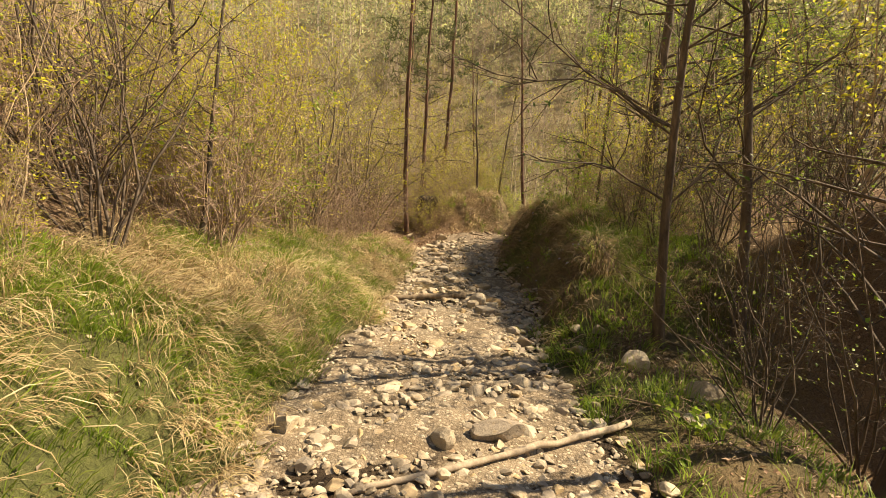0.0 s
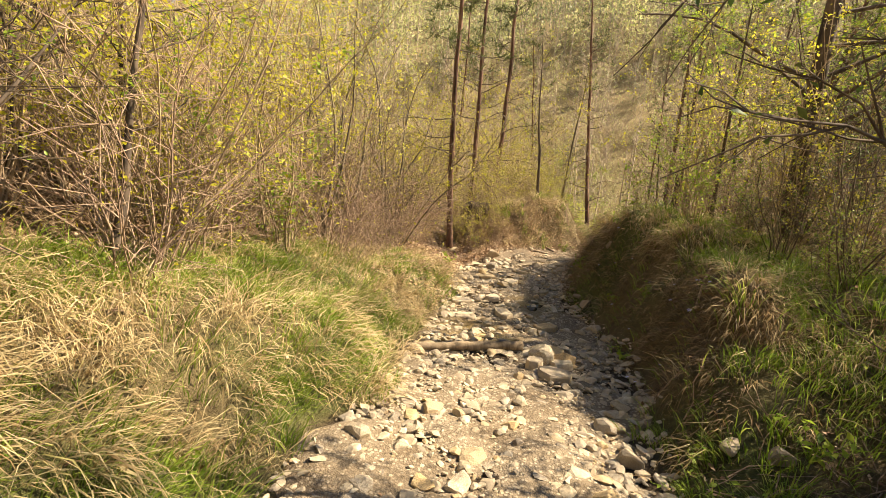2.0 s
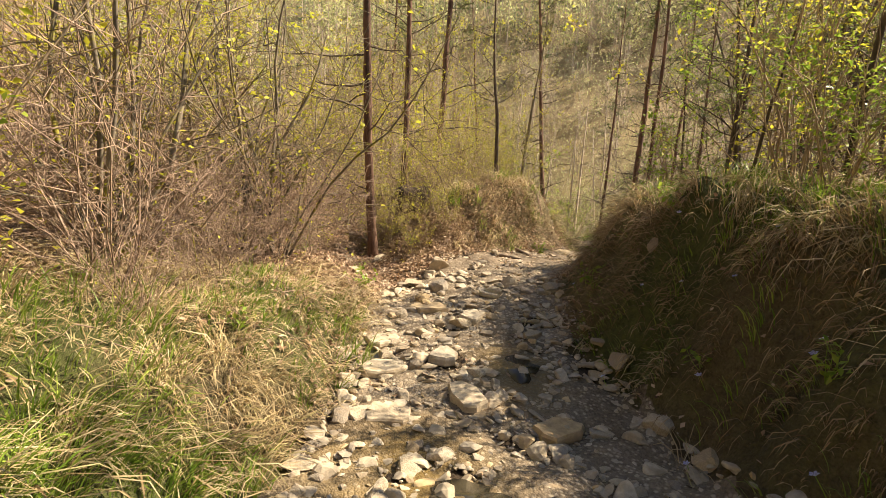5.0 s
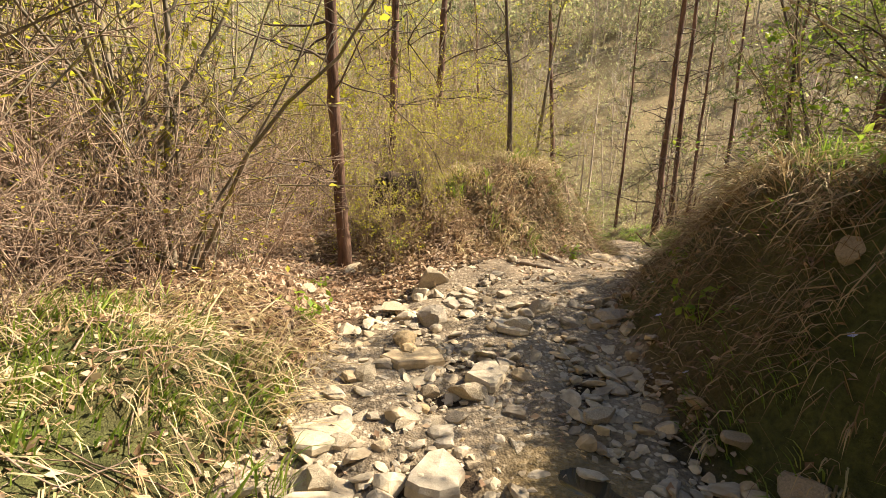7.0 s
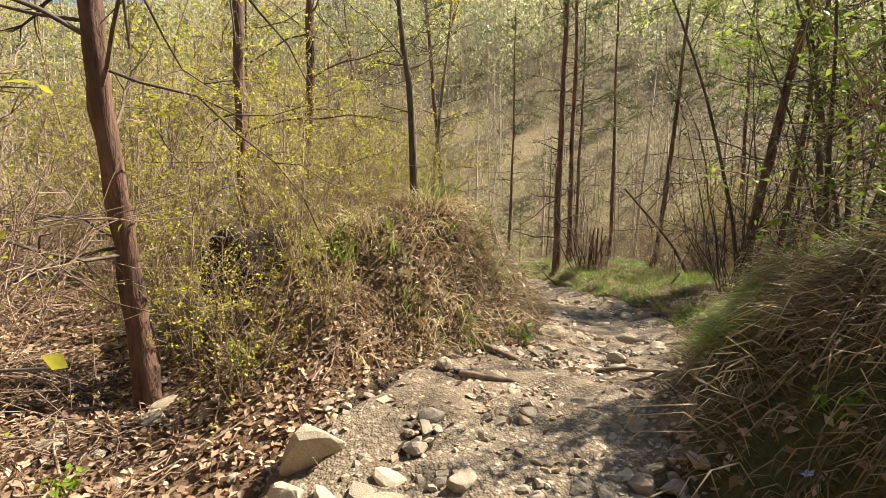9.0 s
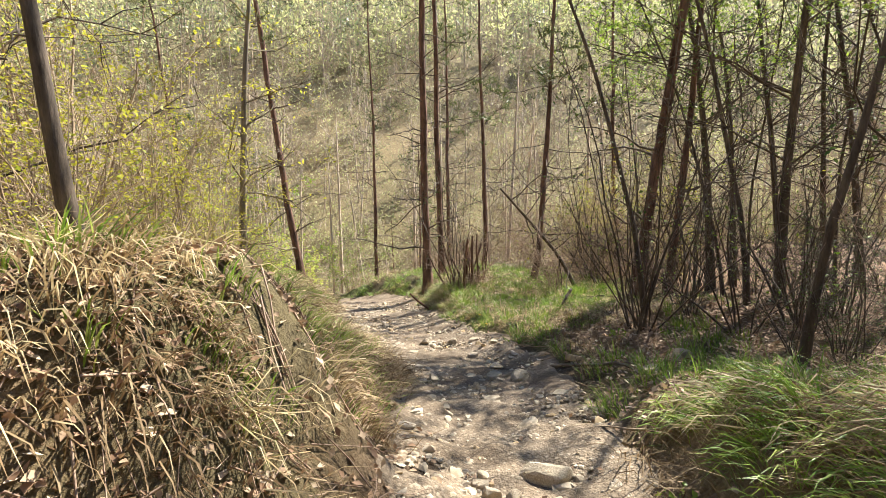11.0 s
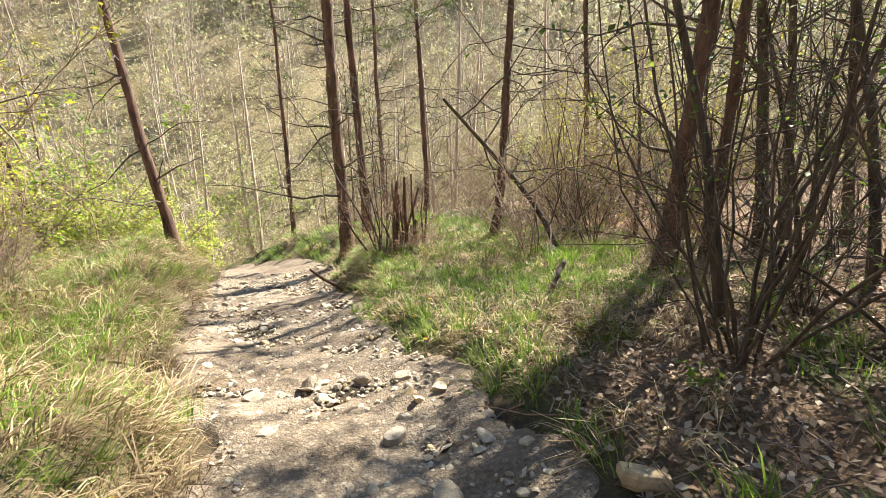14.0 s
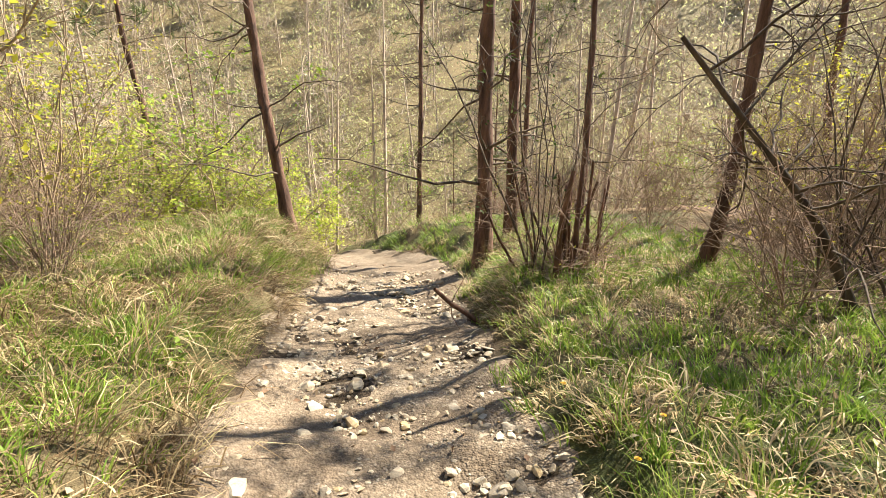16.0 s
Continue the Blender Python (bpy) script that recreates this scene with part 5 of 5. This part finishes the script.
# ---- logs, roots, sticks ----
def build_log(name, label, a, b, radius, material, seed, sides=12, wobble=0.02, category="log"):
    r = np.random.default_rng(seed)
    n = 14
    p = np.linspace(a, b, n) + r.normal(size=(n, 3)) * wobble * 0.3
    buf = Buf()
    rad = radius * (1 + 0.07 * r.normal(size=n)) * np.linspace(0.75, 1.05, n)
    ends = np.concatenate([[p[0]], p, [p[-1]]])
    buf.tube(ends, np.concatenate([[0.002], rad, [0.002]]), sides)
    return tagged(new(name, buf.mesh(name, material)), label, category)


za, zb = ground_z(-0.9, 6.8), ground_z(0.39, 7.16)
build_log("log_step", "weathered round log laid across the path as a step", (-0.95, 6.78, za + 0.03), (0.39, 7.16, zb + 0.085), 0.05, M_WOOD, 1)
build_log("wooden_pole", "pale split pole half buried across the path", (-0.5, 2.18, ground_z(-0.5, 2.18) + 0.018), (1.5, 3.22, ground_z(1.5, 3.22) + 0.018), 0.024, M_PALE, 2)


def build_root(label, places, radius, seed):
    r = np.random.default_rng(seed)
    p = spline(np.array(places, float), 8)
    z = at(p[:, 0], p[:, 1]) + 0.018 + 0.02 * np.sin(np.linspace(0, 7, len(p)) + seed)
    buf = Buf()
    buf.tube(np.stack([p[:, 0], p[:, 1], z], 1) + r.normal(size=(len(p), 3)) * 0.004, radius * np.linspace(1, 0.35, len(p)), 7)
    tagged(new("tree_root", buf.mesh("tree_root", M_ROOT)), label, "root", "roots across the path")


build_root("bare root crossing the trodden path", [(0.8, 12.05), (1.1, 11.9), (1.5, 11.75), (1.8, 11.6)], 0.022, 1)
build_root("bare root crossing the trodden path", [(1.1, 12.5), (1.4, 12.2), (1.75, 12.0), (2.1, 11.85)], 0.025, 2)
build_root("thick root along the path's washed-out edge", [(4.1, 15.5), (4.25, 15.25), (4.42, 14.9), (4.5, 14.4), (4.45, 14.0)], 0.024, 3)
build_root("bare root crossing the trodden path", [(2.7, 13.0), (2.9, 12.75), (3.1, 12.6)], 0.02, 4)



def build_root_plate(x, y):
    """The torn-up foot of a fallen tree: a dark lump of earth with dangling roots."""
    r = np.random.default_rng(17)
    bm = bmesh.new()
    bmesh.ops.create_icosphere(bm, subdivisions=4, radius=1.0)
    for v in bm.verts:
        c = np.array(v.co)
        k = 1 + 0.22 * float(vnoise(c[0] * 2 + c[2], c[1] * 2 - c[2] * 1.7, 0.8, 51)) + 0.12 * float(vnoise(c[0] * 3 + c[2] * 2, c[1] * 3 + c[2], 0.4, 52))
        v.co = Vector((c[0] * 0.42 * k, c[1] * 0.3 * k, c[2] * 0.36 * k + 0.06))
    me = bpy.data.meshes.new("earth_lump")
    bm.to_mesh(me)
    bm.free()
    me.polygons.foreach_set("use_smooth", np.full(len(me.polygons), True))
    me.materials.append(M_EARTH)
    ob = tagged(new("root_plate"), "dark earthy root plate of a toppled tree with torn roots", "stump")
    ob.location = (x, y, ground_z(x, y))
    part("earth_lump", me, ob)
    for i in range(16):
        a, z = r.uniform(-np.pi, np.pi), r.uniform(0.05, 0.35)
        p = grow(r, (np.cos(a) * 0.4, np.sin(a) * 0.26, z), (np.cos(a), np.sin(a) - 0.4, r.uniform(-0.6, 0.4)), r.uniform(0.25, 0.7), 6, 0.3, -0.12)
        t = Buf()
        t.tube(p, r.uniform(0.006, 0.017) * np.linspace(1, 0.3, 7), 5)
        part("root", t.mesh("root", M_ROOT), ob)


build_root_plate(-0.38, 13.4)


def build_coppice(x, y):
    """Dead broken stems standing close together over a heap of brown twigs."""
    r = np.random.default_rng(23)
    ob = tagged(new("dead_coppice"), "clump of dead dark broken stems over brown fallen twigs", "stump")
    z = ground_z(x, y)
    ob.location = (x, y, z)
    for i in range(16):
        px, py = r.normal() * 0.26, r.normal() * 0.16
        o = (px, py, ground_z(x + px, y + py) - z - 0.08)
        L = r.uniform(0.4, 1.25)
        p = grow(r, o, (px * 0.9 + r.normal() * 0.1, py * 0.5, 1), L, 6, 0.07, 0.02)
        t = Buf()
        t.tube(p, r.uniform(0.014, 0.034) * np.linspace(1, 0.6, 7), 7)
        for _ in range(3):
            k = r.integers(2, 6)
            t.tube(grow(r, p[k], r.normal(size=3) + (0, 0, 0.5), 0.4, 4, 0.25), 0.005 * np.linspace(1, 0.4, 5), 3)
        part("stem", t.mesh("stem", M_PINE), ob)
    t = Buf()
    for _ in range(240):
        px, py = r.normal() * 0.4, r.normal() * 0.24
        t.tube(grow(r, (px, py, ground_z(x + px, y + py) - z + r.uniform(0, 0.2)), r.normal(size=3) * (1, 1, 0.35), r.uniform(0.25, 0.6), 3, 0.25), 0.004 * np.linspace(1, 0.4, 4), 3)
    part("brushwood", t.mesh("brushwood", M_BRUSH), ob)


build_coppice(6.45, 19.9)

srng = np.random.default_rng(71)
for i in range(46):
    x, y = srng.uniform(-4, 7.5), srng.uniform(2.5, 20)
    if not clear_of_path(x, y, -0.1):
        continue
    L, a = srng.uniform(0.3, 1.3), srng.uniform(0, np.pi)
    q = np.linspace(-0.5, 0.5, 7)[:, None] * L * np.array([[np.cos(a), np.sin(a)]]) + (x, y) + srng.normal(size=(7, 2)) * 0.02
    buf = Buf()
    buf.tube(np.stack([q[:, 0], q[:, 1], at(q[:, 0], q[:, 1]) + 0.02 + 0.03 * srng.random(7)], 1), srng.uniform(0.005, 0.014) * np.linspace(1, 0.4, 7), 5)
    tagged(new("fallen_stick", buf.mesh("fallen_stick", M_TWIG)), "dry fallen stick lying on the woodland floor", "stick", "fallen sticks")
build_log("broken_stump", "thin broken dark stump standing beside the pines", (6.2, 19.75, ground_z(6.2, 19.75) - 0.1), (6.25, 19.7, ground_z(6.2, 19.75) + 0.85), 0.035, M_PINE, 5, 9, 0.03, "stump")
build_log("dead_branch", "dark dead branch lying tilted in the grass", (6.05, 16.85, ground_z(6.05, 16.85) - 0.02), (6.4, 16.98, ground_z(6.4, 16.98) + 0.2), 0.022, M_BARK, 6, 7, 0.03, "branch")


# ---- small plants ----
def make_weed(seed, n, size, tall):
    r = np.random.default_rng(seed)
    lv = Buf()
    ends = []
    ob = tagged(new("weed"), "small broad-leaved green weed growing on the bank", "plant")
    for _ in range(n):
        p = grow(r, (0, 0, -0.02), r.normal(size=3) * (0.6, 0.6, 0.1) + (0, 0, 1), tall * r.uniform(0.5, 1.1), 4, 0.15)
        st = Buf()
        st.tube(p, 0.0025 * np.linspace(1, 0.5, 5), 4)
        part("stalk", st.mesh("stalk", M_GREEN), ob)
        ends += [p[2], p[3], p[4], p[4]]
    leaves_into(lv, r, np.array(ends), size, 0.55, None, 0.5)
    part("foliage", lv.mesh("foliage", M_LEAFG), ob)
    return ob


weeds = [Kind(make_weed(i, 9, 0.05, 0.2), "weeds") for i in (1, 2)] + [Kind(make_weed(3, 4, 0.05, 0.5), "weeds")]
for x, y, k in ((-1.35, 2.5, 0), (-1.6, 2.9, 1), (1.25, 4.95, 2), (1.4, 4.6, 2), (-0.45, 12.45, 0), (-1.0, 11.6, 1), (-0.8, 10.4, 0), (-0.75, 9.6, 1), (1.5, 12.75, 0), (1.3, 3.6, 1), (1.8, 3.4, 0),
                (-1.5, 4.2, 1), (-1.3, 8.6, 0), (3.0, 12.7, 1), (3.0, 17.2, 0), (5.4, 15.2, 1), (2.9, 16.0, 1), (1.9, 4.9, 0), (-1.8, 11.8, 1), (1.45, 7.2, 1), (3.1, 19.0, 0),
                (1.7, 7.6, 0), (1.6, 8.4, 1), (1.4, 9.9, 0), (1.75, 9.3, 0), (1.55, 10.5, 1), (1.9, 6.6, 0), (2.6, 12.2, 0), (1.9, 3.0, 0), (1.6, 2.7, 1)):
    weeds[k].put(x, y, srng.uniform(0, 360), srng.uniform(0.8, 1.3))


def make_dandelion():
    st, hd = Buf(), Buf()
    st.tube(np.array([(0, 0, -0.02), (0.005, 0, 0.06), (0.01, 0, 0.13)]), np.array([0.003, 0.0025, 0.0025]), 5)
    r = np.random.default_rng(3)
    for ring, (rad, z) in enumerate(((0.022, 0.132), (0.016, 0.137), (0.009, 0.141))):
        a = np.linspace(0, 2 * np.pi, 15)[:-1] + ring * 0.2
        c = np.array([0.01, 0, z])
        tip = c + np.stack([np.cos(a) * rad, np.sin(a) * rad, 0.004 + 0 * a], 1)
        side = np.stack([-np.sin(a), np.cos(a), 0 * a], 1) * 0.0035
        v = np.stack([np.tile(c, (14, 1)), tip - side, tip + side], 1).reshape(-1, 3)
        hd.add(v, None, np.arange(14)[:, None] * 3 + [0, 1, 2])
    ob = tagged(new("dandelion"), "yellow dandelion in flower among the grass", "flower")
    part("stalk", st.mesh("stalk", M_GREEN), ob)
    part("flower_head", hd.mesh("flower_head", M_YELLOW), ob)
    return ob


dand = Kind(make_dandelion(), "dandelions")
for x, y in ((4.8, 16.87), (5.2, 17.4), (5.05, 17.9), (4.95, 17.25), (2.9, 16.1), (2.85, 15.4)):
    dand.put(x, y, srng.uniform(0, 360), 0.8)


def make_wildflower():
    st, hd = Buf(), Buf()
    st.tube(np.array([(0, 0, -0.02), (0.004, 0, 0.05), (0.008, 0, 0.10)]), np.array([0.002, 0.0018, 0.0015]), 4)
    for a in np.arange(5) * 2 * np.pi / 5:
        d, s = np.array([np.cos(a), np.sin(a), 0.2]), np.array([-np.sin(a), np.cos(a), 0])
        c = np.array([0.008, 0, 0.10])
        hd.add(np.stack([c, c + d * 0.012 + s * 0.007, c + d * 0.02, c + d * 0.012 - s * 0.007]), None, np.array([[0, 1, 2], [0, 2, 3]]))
    ob = tagged(new("wildflower"), "tiny pale violet wildflower on the shaded bank", "flower")
    part("stalk", st.mesh("stalk", M_GREEN), ob)
    part("flower_head", hd.mesh("flower_head", M_WHITE), ob)
    return ob


wild = Kind(make_wildflower(), "wildflowers")
for _ in range(26):
    x, y = srng.uniform(1.2, 2.0), srng.uniform(6.3, 10.6)
    wild.put(x, y, srng.uniform(0, 360), srng.uniform(0.9, 1.3), 0, (srng.uniform(-20, 20), -25))


def build_puddle(x, y, rx, ry, seed):
    m, nt, bs = base_mat("shallow_water", 0.04)
    bs.inputs["Base Color"].default_value = (0.05, 0.042, 0.025, 1)
    bs.inputs["Specular IOR Level"].default_value = 0.5
    r = np.random.default_rng(seed)
    a = np.linspace(0, 2 * np.pi, 29)[:-1]
    k = 1 + 0.18 * np.sin(a * 3 + seed) + 0.08 * r.normal(size=28)
    ring = np.stack([x + np.cos(a) * rx * k, y + np.sin(a) * ry * k], 1)
    z = ground_z(x, y) + 0.035
    v = [(x, y, z)] + [(p, q, z) for p, q in ring] + [(p, q, z - 0.05) for p, q in ring]
    t = [(0, 1 + i, 1 + (i + 1) % 28) for i in range(28)]
    q = [(1 + i, 29 + i, 29 + (i + 1) % 28, 1 + (i + 1) % 28) for i in range(28)]
    tagged(new("puddle", mesh_of("puddle", v, q, t, m)), "shallow puddle of clear water between the stones", "puddle")


build_puddle(0.62, 9.05, 0.13, 0.22, 1)
build_puddle(0.15, 7.6, 0.2, 0.12, 2)


def build_leaning_dead_tree():
    """A dead stem that leans over the grass, with bare twigs."""
    r = np.random.default_rng(12)
    z = ground_z(7.5, 18.05)
    p = spline(np.array([(7.55, 18.0, z - 0.1), (7.25, 18.2, z + 0.6), (6.85, 18.45, z + 1.2), (6.35, 18.7, z + 1.85)]), 5)
    ob = tagged(new("dead_tree"), "dark dead stem leaning over the grass with bare twigs", "tree")
    ob.location = (7.55, 18.0, z)
    base = np.array((7.55, 18.0, z))
    t = Buf()
    t.tube(p - base, 0.034 * np.linspace(1.2, 0.5, len(p)), 8)
    part("trunk", t.mesh("trunk", M_BARK), ob)
    for i in range(12):
        o = p[r.integers(3, len(p) - 2)] - base
        w = grow(r, o, r.normal(size=3) + (0.2, 0, 0.6), r.uniform(0.5, 1.4), 6, 0.25)
        t = Buf()
        t.tube(w, 0.013 * np.linspace(1, 0.3, 7), 4)
        for _ in range(4):
            k = r.integers(1, 6)
            t.tube(grow(r, w[k], r.normal(size=3) + unit(w[k + 1] - w[k]), 0.35, 3, 0.25), 0.005 * np.linspace(1, 0.4, 4), 3)
        part("branch", t.mesh("branch", M_TWIGD), ob)


build_leaning_dead_tree()
